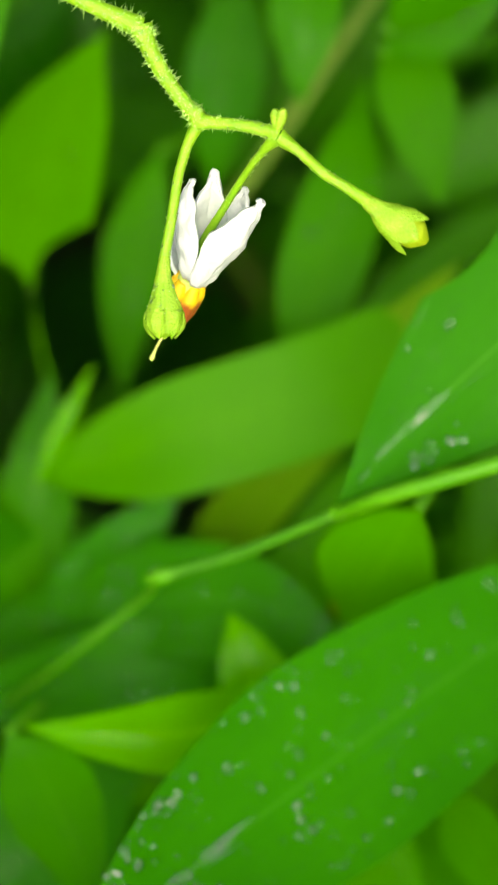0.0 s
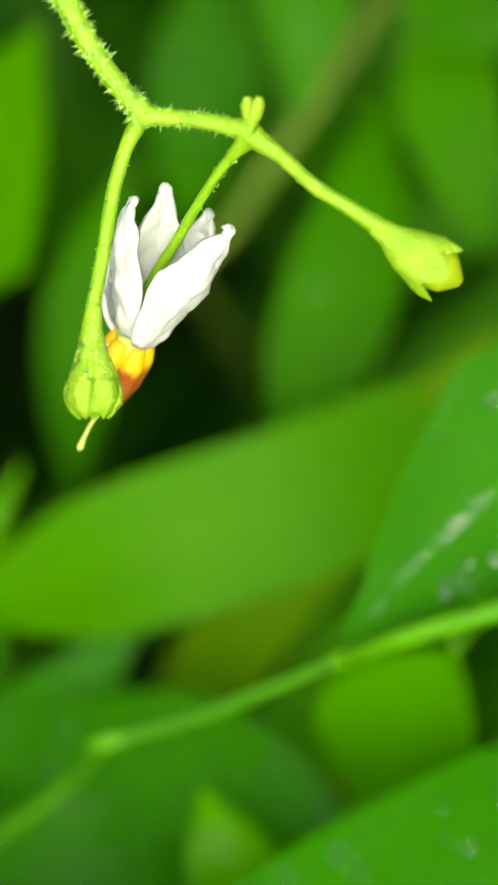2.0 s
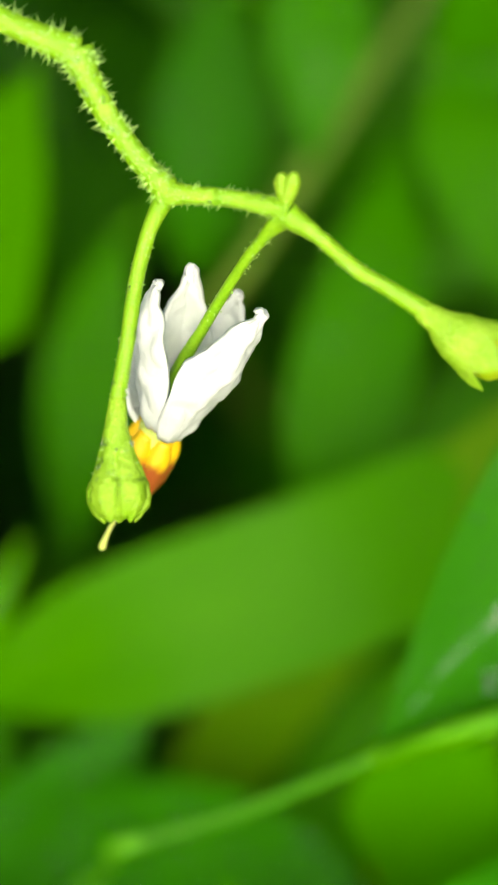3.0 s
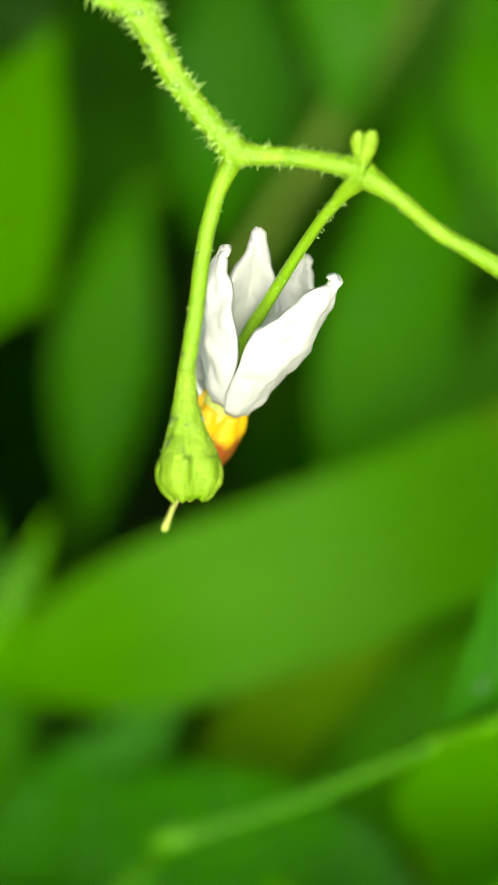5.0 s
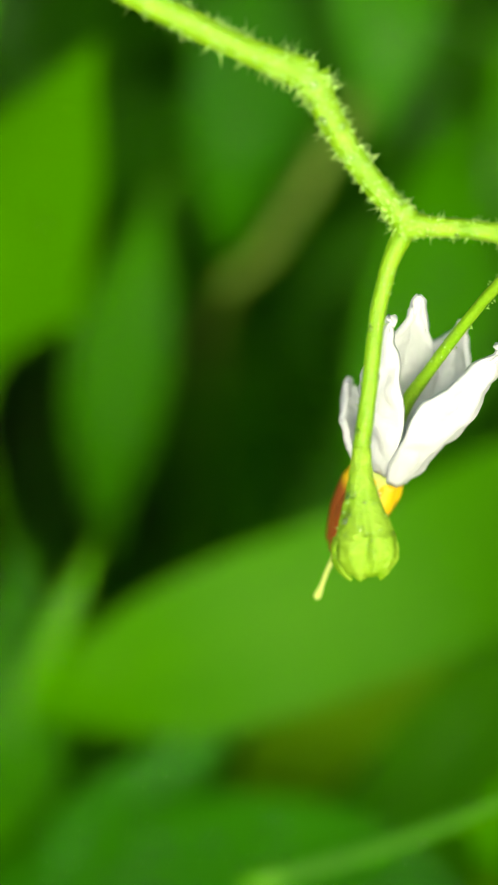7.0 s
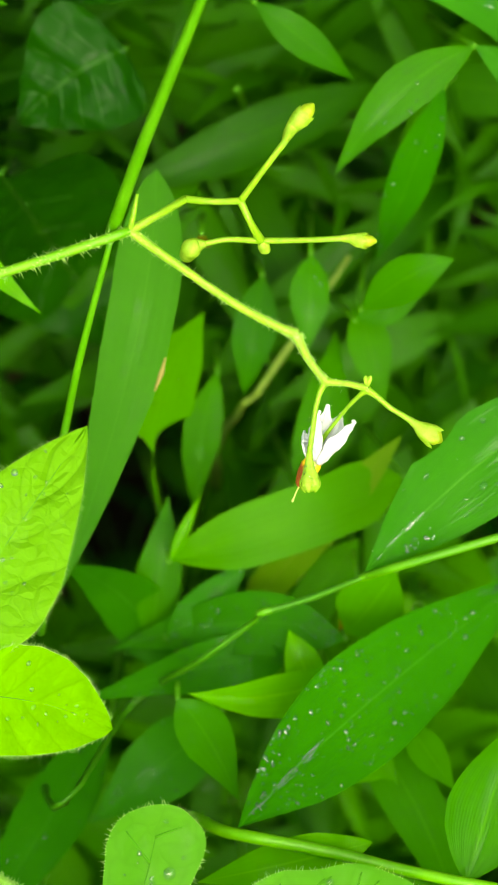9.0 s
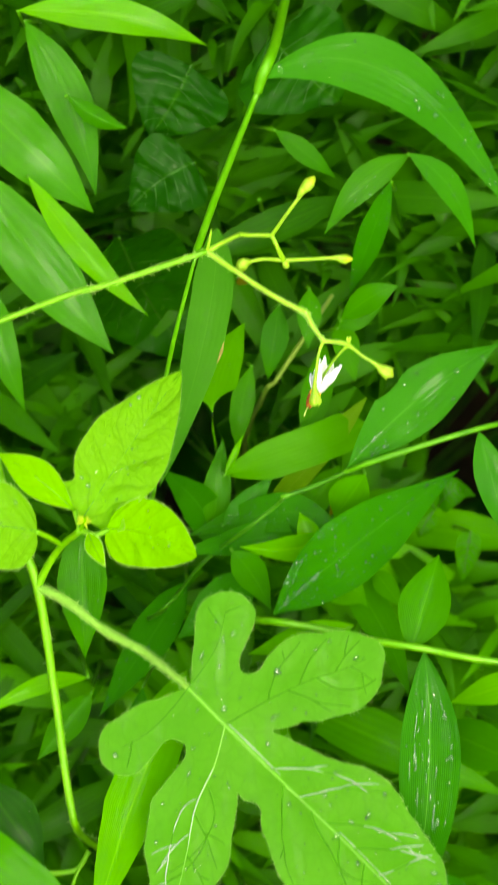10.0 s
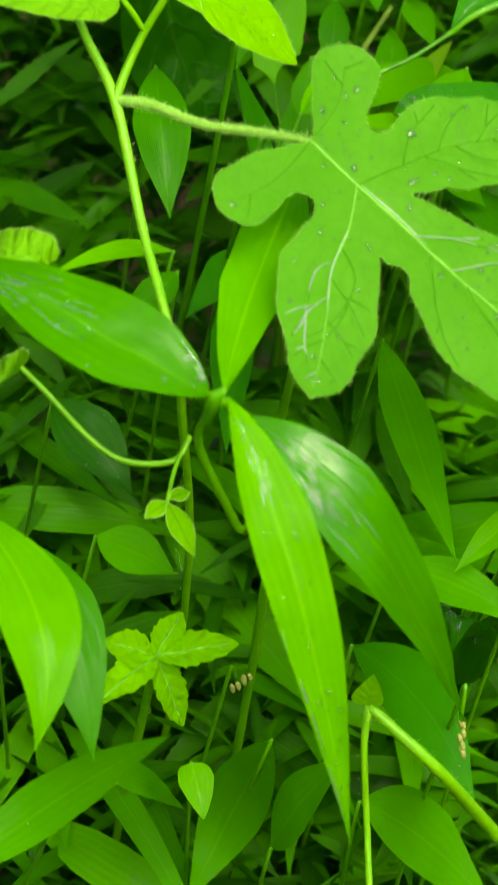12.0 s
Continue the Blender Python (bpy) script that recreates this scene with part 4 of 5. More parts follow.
def vine_leaf(base, tip, width, via, stalk, material, dots, label, turn=0.0, wave=0.035, shape=cordate):
    ob, place = blade("leaf", vine, base, tip, width, material, fold=0.16, wave=wave, shape=shape, rows=30, cols=12, label=label, via=via, turn=turn)
    part("midrib", tube([place(0, v / 8) for v in range(8)], [0.00011 - 0.000011 * v for v in range(8)], 3, 6), DEEPRIB, ob)
    edge_hairs(ob, place, 110, 0.0008 if width > 0.008 else 0.0003)
    if dots:
        drops(ob, place, dots, 0.0005)
    if stalk:
        part("petiole", tube(stalk, 0.00055, 6, 10), STEM, vine)
    return ob


vine_leaf((-0.0509, -0.0274, 0.3210), (-0.0294, -0.0009, 0.3341), 0.0175, (-0.0416, -0.0167, 0.3281), None, FUZZY, 40, "soft light green ovate leaf with sunken veins", 0, 0.05, eared)
vine_leaf((-0.0462, -0.0309, 0.3214), (-0.0281, -0.0268, 0.3060), 0.0139, (-0.0375, -0.0283, 0.3155), [NODE, (-0.0487, -0.0321, 0.3212), (-0.0460, -0.0311, 0.3212)], YOUNG, 20, "bright yellow-green young ovate leaf")
vine_leaf((-0.0525, -0.0268, 0.3226), (-0.0675, -0.0185, 0.3321), 0.0074, (-0.0600, -0.0232, 0.3296), [NODE, (-0.0525, -0.0268, 0.3226)], YOUNG, 0, "narrow yellow-green young leaf", 0, 0.06, spear)
vine_leaf((-0.0603, -0.0307, 0.3215), (-0.0843, -0.0311, 0.3223), 0.0173, (-0.0714, -0.0305, 0.3238), [(-0.0553, -0.0283, 0.3137), (-0.0580, -0.0296, 0.3181), (-0.0605, -0.0307, 0.3215)], FUZZY, 15, "soft light green leaf with a notched base")
vine_leaf((-0.0500, -0.0317, 0.3217), (-0.0469, -0.0390, 0.3192), 0.0034, (-0.0488, -0.0359, 0.3212), None, YOUNG, 0, "tiny yellow-green unfolding leaf", 0, 0.03, lance)
TIP = Vector((-0.0504, -0.0303, 0.3245))
part("side_shoot", tube([NODE, NODE.lerp(TIP, 0.5), TIP], 0.0004, 5, 8), YOUNG, vine)
for k in range(14):
    start = NODE.lerp(TIP, random.uniform(0.5, 1.0))
    way = Vector((random.uniform(-1, 1), random.uniform(-1, 0.2), random.uniform(-0.2, 1.2))).normalized()
    part("tiny_bud", tube([start, start + way * 0.0006, start + way * 0.0012, start + way * 0.0016], [0.00015, 0.00026, 0.00024, 0.00008], 4, 8), BUDLET, vine)

# lower leaves of the vine
vine_leaf((-0.0810, -0.0509, 0.2614), (-0.0892, -0.0310, 0.2481), 0.0140, (-0.0885, -0.0557, 0.2596), [(-0.0530, -0.0591, 0.2501), (-0.0562, -0.0614, 0.2468), (-0.0639, -0.0614, 0.2470), (-0.0698, -0.0594, 0.2503), (-0.0772, -0.0537, 0.2580), (-0.0812, -0.0505, 0.2618)], FUZZY, 0, "soft green rounded lower leaf")
vine_leaf((-0.0761, -0.0509, 0.2796), (-0.0871, -0.0276, 0.2771), 0.0127, (-0.0839, -0.0492, 0.2825), None, FUZZY, 6, "soft green rounded leaf beside the stem")
for base, tip, width in (((-0.0592, -0.0712, 0.2431), (-0.0559, -0.0794, 0.2358), 0.0042), ((-0.0590, -0.0712, 0.2431), (-0.0633, -0.0724, 0.2408), 0.0032), ((-0.0588, -0.0708, 0.2435), (-0.0547, -0.0692, 0.2438), 0.0026)):
    vine_leaf(base, tip, width, None, None, YOUNG, 0, "small yellow-green leaflet", 0, 0.03, spear)
part("side_shoot", tube([(-0.0544, -0.0599, 0.2484), (-0.0569, -0.0647, 0.2457), (-0.0591, -0.0712, 0.2431)], 0.0004, 6, 10), STEM, vine)

# ---- a second young vine shoot in front of the undergrowth ----
climber = thing("nightshade_vine", (0.0120, 0.0500, 0.0000), "hairy green nightshade shoot with one rounded leaf", "vine")
CL_LINE = [(0.0120, 0.0500, 0.0000), (0.0090, -0.0664, 0.1640), (0.0014, -0.0628, 0.1721), (-0.0130, -0.0780, 0.1926), (-0.0247, -0.0750, 0.2043)]
climb_stem = part("main_stem", tube(CL_LINE, [0.0012, 0.0012, 0.0012, 0.0011, 0.0009], 8, 12, 0.05), STEM, climber)
stalk_hairs(climb_stem, CL_LINE[1:], 0.0011, 180, 0.0012)
CL2 = [(-0.0247, -0.0750, 0.2043), (-0.0257, -0.0757, 0.1970), (-0.0249, -0.0748, 0.1820), (-0.0250, -0.0784, 0.1683)]
climb_two = part("side_shoot", tube(CL2, [0.0008, 0.0006, 0.0006, 0.0006], 8, 12, 0.05), STEM, climber)
stalk_hairs(climb_two, CL2, 0.0009, 80, 0.0008)
blade("leaf", climber, (-0.0254, -0.0750, 0.2046), (-0.0244, -0.0772, 0.2112), 0.0056, YOUNG, shape=ovate, fold=0.2, facing=(-0.1, -0.9, 0.4))

# ---- grasses ----
def grass(at, label, group="", name="grass_shoot"):
    return thing(name, at, label, "grass", group)


def culm(parent, points, radius, bumps=0.04, material=CULM):
    """A grass stalk with swollen joints."""
    n = len(points)
    radii = [radius * (1.25 if 0 < k < n - 1 else 1.0) * (1 - 0.25 * k / n) for k in range(n)]
    return part("culm", tube(points, radii, 7, 10, bumps), material, parent, "smooth green grass stalk")


# the tall stalk that crosses the vine, with one broad arching blade
tall = grass((-0.0390, 0.2400, 0.0000), "tall green grass stalk with a broad arching blade")
culm(tall, [(-0.0390, 0.2400, 0.0000), (-0.0371, 0.0010, 0.2864), (-0.0336, 0.0049, 0.3159), (-0.0318, 0.0081, 0.3247), (-0.0297, 0.0100, 0.3350), (-0.0254, 0.0147, 0.3512)], 0.00046, material=LITSTALK)
culm(tall, [(-0.0254, 0.0147, 0.3512), (-0.0251, 0.0152, 0.3524), (-0.0216, 0.0164, 0.3648), (-0.0176, 0.0178, 0.3773), (-0.0125, 0.0203, 0.3919)], 0.00070, material=LITSTALK)
culm(tall, [(-0.0125, 0.0203, 0.3919), (-0.0115, 0.0215, 0.3951), (-0.0088, 0.0231, 0.4028), (-0.0067, 0.0128, 0.4316)], 0.00100, material=LITSTALK)
leaf, place = blade("blade", tall, (-0.0129, 0.0213, 0.3944), (0.0369, -0.0089, 0.3804), 0.0124, BLUISH, via=(0.0141, 0.0214, 0.3936), fold=0.12, label="broad wet green blade arching over")
drops(leaf, place, 45, 0.0006)
leaf, place = blade("blade", tall, (-0.0345, -0.0020, 0.2985), (-0.0196, 0.0406, 0.3310), 0.0086, PALE, via=(-0.0238, 0.0215, 0.3165), shape=broad_end, fold=0.10, label="long upright green blade with a dry edge spot")
part("dry_spot", tube([place(0.96, 0.44), place(0.97, 0.48), place(0.96, 0.52)], [0.0001, 0.00035, 0.0001], 4, 6), STRAW, leaf, "dry straw-coloured spot on the edge")

# the slanting stalk on the other side, with a broad blade at its joint
slant = grass((-0.0431, 0.2000, 0.0000), "slanting green grass stalk with broad wet blades")
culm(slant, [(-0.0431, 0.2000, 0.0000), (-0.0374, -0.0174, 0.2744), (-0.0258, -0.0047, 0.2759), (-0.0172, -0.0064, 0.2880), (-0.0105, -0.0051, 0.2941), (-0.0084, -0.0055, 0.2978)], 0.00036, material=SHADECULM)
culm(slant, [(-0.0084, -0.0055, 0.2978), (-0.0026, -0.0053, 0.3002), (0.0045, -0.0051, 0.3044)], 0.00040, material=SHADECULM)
culm(slant, [(0.0045, -0.0051, 0.3044), (0.0104, -0.0059, 0.3084), (0.0312, -0.0047, 0.3153), (0.0443, -0.0078, 0.3217), (0.0668, -0.0036, 0.3148)], 0.00050)
leaf, place = blade("blade", slant, (0.0041, -0.0049, 0.3045), (0.0370, 0.0104, 0.3245), 0.0128, BLUISH, via=(0.0200, 0.0041, 0.3159), fold=0.14, wave=0.05, shape=spear, label="broad bluish green blade wet with drops", bites=((0.42, 0.10, -1, 0.80),))
drops(leaf, place, 26, 0.00055)
drops(leaf, lambda u, v: place(0.62 + 0.2 * u, v), 12, 0.00040, 0.14, 0.24, 0.9, (0.4, 0.7), BEAD)
streaks(leaf, place, (-0.10, 0.06), 0.05, 0.26, 10, 0.00010, SHEEN)
blade("blade", slant, (0.0314, -0.0050, 0.3149), (0.0366, -0.0199, 0.2971), 0.0070, BLUISH, label="narrow green blade")

for at, way in (((0.0045, -0.0051, 0.3044), (0.0009, -0.0001, 0.0006)), ((-0.0084, -0.0055, 0.2978), (0.0010, 0.0, 0.0004))):
    at, way = Vector(at), Vector(way)
    part("joint", tube([at - way, at, at + way], [0.00038, 0.00054, 0.00038], 5, 12, 0.08), CULM, slant, "swollen green joint")

# the low stalk that carries the large dark blade
low = grass((-0.0262, 0.1900, 0.0000), "low green grass stalk with large dark wet blades")
culm(low, [(-0.0262, 0.1900, 0.0000), (-0.0255, -0.0315, 0.2694), (-0.0205, -0.0249, 0.2796), (-0.0143, -0.0359, 0.2950), (-0.0024, -0.0395, 0.2955), (0.0070, -0.0422, 0.2947), (0.0171, -0.0455, 0.2954), (0.0278, -0.0459, 0.2916), (0.0453, -0.0488, 0.2903)], 0.00070, material=STALK)
leaf, place = blade("blade", low, (-0.0134, -0.0379, 0.2994), (0.0292, 0.0049, 0.2910), 0.0146, DARK, via=(0.0048, -0.0161, 0.2928), fold=0.10, shape=spear, wave=0.03, label="large dark green wet blade covered in drops")
drops(leaf, place, 210, 0.00036)
drops(leaf, place, 24, 0.00030, 0.10, 0.55, 0.9, (0.5, 0.8), BEAD)
drops(leaf, lambda u, v: place(-0.86 + 0.12 * u, v), 45, 0.00036, 0.12, 0.50, 0.9, (0.4, 0.7), BEAD)
streaks(leaf, place, (-0.07, 0.07), 0.03, 0.30, 22, 0.00011, SHEEN)
leaf, place = blade("blade", low, (0.0173, -0.0430, 0.2915), (0.0114, -0.0800, 0.2345), 0.0125, SHINY, via=(0.0172, -0.0610, 0.2680), fold=0.30, label="hanging dark green blade with a wet sheen")
drops(leaf, place, 25, 0.0006)
streaks(leaf, place, (-0.75, 0.75), 0.15, 0.62, 26, 0.00022, SHEEN)
blade("blade", low, (0.0146, -0.0425, 0.2915), (0.0218, -0.0245, 0.2995), 0.0108, GRASS, fold=0.35, label="short folded green blade")
blade("blade", low, (0.0034, -0.0381, 0.2949), (-0.0185, -0.0385, 0.2876), 0.0065, BRIGHT, label="bright green blade lying along the stalk")

# the clump of broad blades in front
front = grass((-0.0330, 0.1200, 0.0000), "clump of broad shiny grass blades round one joint")
JOIN = Vector((-0.0544, -0.0921, 0.2689))
culm(front, [(-0.0330, 0.1200, 0.0000), (-0.0401, -0.0601, 0.2220), (-0.0463, -0.0673, 0.2360), (-0.0546, -0.0769, 0.2548), (-0.0548, -0.0870, 0.2640), JOIN], 0.0007, material=STALK)
part("sheath", tube([(-0.0549, -0.0850, 0.2622), (-0.0546, -0.0900, 0.2668), JOIN, (-0.0531, -0.0934, 0.2704)], [0.0009, 0.0014, 0.0013, 0.0005], 6, 12, 0.06), LITSTALK, front, "pale green sheath at the blades' joint")
for end in ((-0.0482, -0.0893, 0.2640), (-0.0556, -0.0910, 0.2692), (-0.0522, -0.0895, 0.2694)):
    part("leaf_base", tube([JOIN, JOIN.lerp(Vector(end), 0.5), end], [0.0009, 0.0008, 0.0004], 5, 8), STALK, front)
leaf, place = blade("blade", front, (-0.0525, -0.0929, 0.2693), (-0.0353, -0.1110, 0.1949), 0.0116, BRIGHT, via=(-0.0439, -0.1100, 0.2403), fold=0.28, wave=0.04, label="long bright green hanging blade with a pale rib")
drops(leaf, place, 40, 0.0006)
streaks(leaf, place, (-0.25, 0.30), 0.06, 0.26, 14, 0.00014, SHEEN)
streaks(leaf, place, (0.72, 0.95), 0.55, 0.9, 10, 0.00014, SHEEN)
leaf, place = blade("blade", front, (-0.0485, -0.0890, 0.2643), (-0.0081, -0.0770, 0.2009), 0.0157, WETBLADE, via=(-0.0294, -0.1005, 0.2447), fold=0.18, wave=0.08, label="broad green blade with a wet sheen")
streaks(leaf, place, (-0.15, 0.75), 0.08, 0.42, 70, 0.00013, SHEEN)
leaf, place = blade("blade", front, (-0.0551, -0.0912, 0.2688), (-0.0947, -0.0530, 0.2852), 0.0174, DAMP, via=(-0.0743, -0.0837, 0.2800), fold=0.15, wave=0.05, label="broad wet green blade reaching sideways")
drops(leaf, place, 16, 0.0007)
streaks(leaf, place, (-0.7, 0.7), 0.45, 0.85, 36, 0.00014, SHEEN)
streaks(leaf, place, (0.6, 0.95), 0.03, 0.16, 14, 0.00016, SHEEN)
blade("blade", front, (-0.0526, -0.0902, 0.2690), (-0.0312, -0.0436, 0.2902), 0.0112, BRIGHT, via=(-0.0444, -0.0700, 0.2789), fold=0.25, shape=broad_end, label="upright bright green blade")

# a dry stalk that leans through the undergrowth
straw = thing("dry_grass_stalk", (-0.0120, 0.1600, 0.0000), "thin dry olive-brown grass stalk leaning in the undergrowth", "grass")
culm(straw, [(-0.0120, 0.1600, 0.0000), (-0.0125, 0.0750, 0.2100), (-0.0100, 0.0420, 0.2740), (-0.0074, 0.0394, 0.2822)], 0.0005, material=DRYSTALK)
culm(straw, [(-0.0074, 0.0394, 0.2822), (-0.0029, 0.0441, 0.2861), (0.0060, 0.0534, 0.2938)], 0.0005, material=DRYSTALK)

# ---- blades of the near undergrowth ----
def shoot(label, base, tip, width, material, drop=0, group="near undergrowth", stalk=True, **kw):
    """A grass shoot with one blade that stands out."""
    base = Vector(base)
    foot = Vector((base.x + random.uniform(-0.02, 0.02), base.y + base.z * random.uniform(0.75, 0.95), 0.0))
    ob = grass(foot, label, group)
    if stalk:
        culm(ob, [foot, foot.lerp(base, 0.5) + Vector((random.uniform(-0.01, 0.01), 0.01, 0)), base], 0.00040)
    leaf, place = blade("blade", ob, base, tip, width, material, **kw)
    if drop:
        drops(leaf, place, 2 * drop, 0.0003)
    return ob, leaf, place


shoot("striped light green blade lying across the undergrowth", (0.0110, 0.0198, 0.2898), (-0.0204, 0.0111, 0.2858), 0.0086, STRIPED, via=(-0.0052, 0.0130, 0.2899), fold=0.08, wave=0.05, shape=strap)
ob, leaf, place = shoot("bright folded yellow-green blade", (0.0049, -0.0059, 0.2841), (-0.0187, -0.0129, 0.2910), 0.0057, BRIGHT, via=(-0.0076, -0.0128, 0.2892), fold=0.5)
ob, leaf, place = shoot("green blade with an eaten edge and holes", (-0.0200, 0.0211, 0.2747), (-0.0140, 0.0368, 0.3052), 0.0092, STRIPED, 12, via=(-0.0212, 0.0296, 0.2911), fold=0.08, shape=lambda v: (math.sin(math.pi * v**1.4) ** 1.1 if v > 0.37 else 0.05) if v < 1 else 0.0, bites=((0.385, 0.16, 1, 0.05), (0.365, 0.09, -1, 0.12)), rows=44)
shoot("small pointed shoot tip in the undergrowth", (-0.0202, 0.0105, 0.2861), (-0.0156, 0.0177, 0.2910), 0.0016, BRIGHT, fold=0.5)
shoot("green blade hanging upright behind the flower", (-0.0027, 0.0215, 0.2838), (0.0034, 0.0420, 0.2930), 0.0066, BACK, 4, via=(0.0012, 0.0305, 0.2900))
shoot("long dull olive blade, half dry", (-0.0107, 0.0104, 0.2732), (0.0110, 0.0227, 0.2951), 0.0050, DRY, shape=strap, fold=0.25)
shoot("light green blade beside the half-dry one", (-0.0042, 0.0071, 0.2728), (0.0051, 0.0175, 0.279), 0.0060, LITPALE, via=(0.0002, 0.0122, 0.2759), shape=strap, fold=0.2)
shoot("bluish green wet blade under the striped one", (-0.0211, 0.0048, 0.2764), (-0.0096, 0.0119, 0.2843), 0.0056, BLUISH, 14, via=(-0.0153, 0.0073, 0.2805))
shoot("dark wet blade lying flat with drops", (0.0022, -0.0010, 0.2832), (-0.0292, 0.0074, 0.2698), 0.0086, BLUISH, 60, via=(-0.0108, 0.0034, 0.2814))
shoot("dark wet blade lying flat with drops", (-0.0055, -0.0029, 0.2823), (-0.0331, -0.0121, 0.2886), 0.0073, BLUISH, 50, via=(-0.0150, -0.0008, 0.2781))
shoot("upright striped green blade", (-0.0231, 0.0075, 0.2707), (-0.0199, 0.0211, 0.2860), 0.0061, GRASS)
shoot("short pointed green blade in the undergrowth", (-0.0021, -0.0087, 0.2826), (-0.0052, -0.0019, 0.2878), 0.0050, BRIGHT, fold=0.3)
shoot("green blade reaching down in the undergrowth", (-0.0199, -0.0124, 0.2890), (-0.0128, -0.0263, 0.2861), 0.0068, GRASS, via=(-0.0161, -0.0179, 0.2874))
shoot("dark blade near the ground", (-0.0142, -0.0026, 0.2686), (-0.0321, -0.0155, 0.2640), 0.0100, DARK, 20)
shoot("light green blade in the undergrowth", (-0.0008, -0.0200, 0.2812), (0.0081, -0.0185, 0.2752), 0.0074, LITPALE, via=(0.0046, -0.0161, 0.2792))
shoot("green blade with bright edge", (0.0096, -0.0125, 0.2805), (0.0152, -0.0218, 0.2787), 0.0046, LITPALE)
shoot("narrow orange-brown stalk blade", (0.0040, 0.0022, 0.2918), (0.0015, 0.0003, 0.2832), 0.0014, YELLOW, shape=strap)
shoot("thin green blade edge in the undergrowth", (0.0088, 0.0010, 0.2958), (0.0023, -0.0007, 0.2840), 0.0090, LITPALE, via=(0.0051, -0.0006, 0.2895), fold=0.3)
shoot("green blade in the upper undergrowth", (0.0057, 0.0364, 0.3021), (0.0155, 0.0392, 0.3051), 0.0046, GRASS)
shoot("green blade hanging in the undergrowth", (0.0003, 0.0457, 0.3046), (-0.0007, 0.0348, 0.2978), 0.0053, GRASS, 3)
shoot("dark green blade in the undergrowth", (0.0064, 0.0419, 0.2989), (0.0092, 0.0299, 0.2916), 0.0057, BACK)
shoot("dark blade behind the flower", (-0.0126, 0.0386, 0.2887), (-0.0165, 0.0259, 0.2747), 0.0052, BACK, via=(-0.0153, 0.0323, 0.2814))
shoot("dark blade behind the flower", (-0.0060, 0.0482, 0.2971), (-0.0092, 0.0374, 0.2849), 0.0060, BACK)
shoot("bright upper blade in the undergrowth", (-0.0589, 0.0771, 0.3611), (-0.0196, 0.0719, 0.3533), 0.0077, BRIGHT, via=(-0.0376, 0.0761, 0.3591))
shoot("green blade drooping from above", (-0.0575, 0.0747, 0.3603), (-0.0445, 0.0480, 0.3339), 0.0094, GRASS, 8, via=(-0.0487, 0.0636, 0.3461))
shoot("broad green blade drooping from above", (-0.0765, 0.0680, 0.3576), (-0.0451, 0.0444, 0.3333), 0.0131, GRASS, via=(-0.0581, 0.0527, 0.3449))
shoot("broad green blade drooping from above", (-0.0711, 0.0496, 0.3458), (-0.0424, 0.0201, 0.3158), 0.0134, GRASS, via=(-0.0558, 0.0325, 0.3289))
shoot("bright narrow blade in the undergrowth", (-0.0585, 0.0463, 0.3434), (-0.0349, 0.0255, 0.3214), 0.0057, BRIGHT, via=(-0.0472, 0.0344, 0.3314))
shoot("green blade with a curled tip", (-0.0494, 0.0606, 0.3520), (-0.0372, 0.0541, 0.3482), 0.0041, GRASS, via=(-0.0432, 0.0564, 0.3491), fold=0.5)
shoot("green blade beside the vine", (-0.0720, 0.0350, 0.3312), (-0.0615, 0.0119, 0.3082), 0.0080, GRASS)
shoot("arched light green blade", (0.0216, 0.0539, 0.3362), (0.0031, 0.0438, 0.3235), 0.0064, GRASS, 5, via=(0.0115, 0.0497, 0.3321))
shoot("arched wet blade in the undergrowth", (0.0216, 0.0540, 0.3364), (0.0356, 0.0455, 0.3150), 0.0058, BLUISH, 10, via=(0.0301, 0.0500, 0.3296))
shoot("wet dark blade in the undergrowth", (0.0180, 0.0536, 0.3287), (0.0090, 0.0476, 0.2999), 0.0058, DARK, 12)
shoot("green pointed blade in the undergrowth", (0.0063, 0.0353, 0.3060), (0.0185, 0.0363, 0.3148), 0.0059, GRASS, via=(0.0127, 0.0357, 0.3124))
shoot("green blade in the undergrowth", (-0.0060, 0.0619, 0.3373), (0.0066, 0.0560, 0.3278), 0.0046, BACK)
shoot("light green blade behind the dark one", (0.0009, -0.0064, 0.2792), (0.0154, -0.0380, 0.2691), 0.0078, GRASS, via=(0.0102, -0.0201, 0.2727))
shoot("bright yellow-green blade in the undergrowth", (0.0437, -0.0360, 0.2726), (0.0246, -0.0316, 0.2579), 0.0066, BRIGHT)
shoot("green blade by the front stalk", (0.0376, -0.0530, 0.2636), (0.0210, -0.0313, 0.2505), 0.0102, GRASS)
shoot("drooping green leaf behind the vine stem", (-0.0510, -0.0136, 0.3032), (-0.0518, -0.0324, 0.2809), 0.0101, GRASS, 5, via=(-0.0517, -0.0243, 0.2931), fold=0.3)
shoot("small bright blade in the undergrowth", (-0.0514, -0.0329, 0.2751), (-0.0751, -0.0420, 0.2746), 0.0039, BRIGHT, via=(-0.0622, -0.0357, 0.2767))
shoot("folded green blade in the undergrowth", (-0.0509, -0.0346, 0.2718), (-0.0628, -0.0450, 0.2638), 0.0065, GRASS, fold=0.4)
shoot("dark green blade in the undergrowth", (-0.0291, 0.0005, 0.2632), (-0.0495, -0.0339, 0.2628), 0.0091, DARK, 20)
shoot("wet dark blade in the undergrowth", (-0.0400, -0.0295, 0.2663), (-0.0474, -0.0620, 0.2475), 0.0078, DARK, 10)
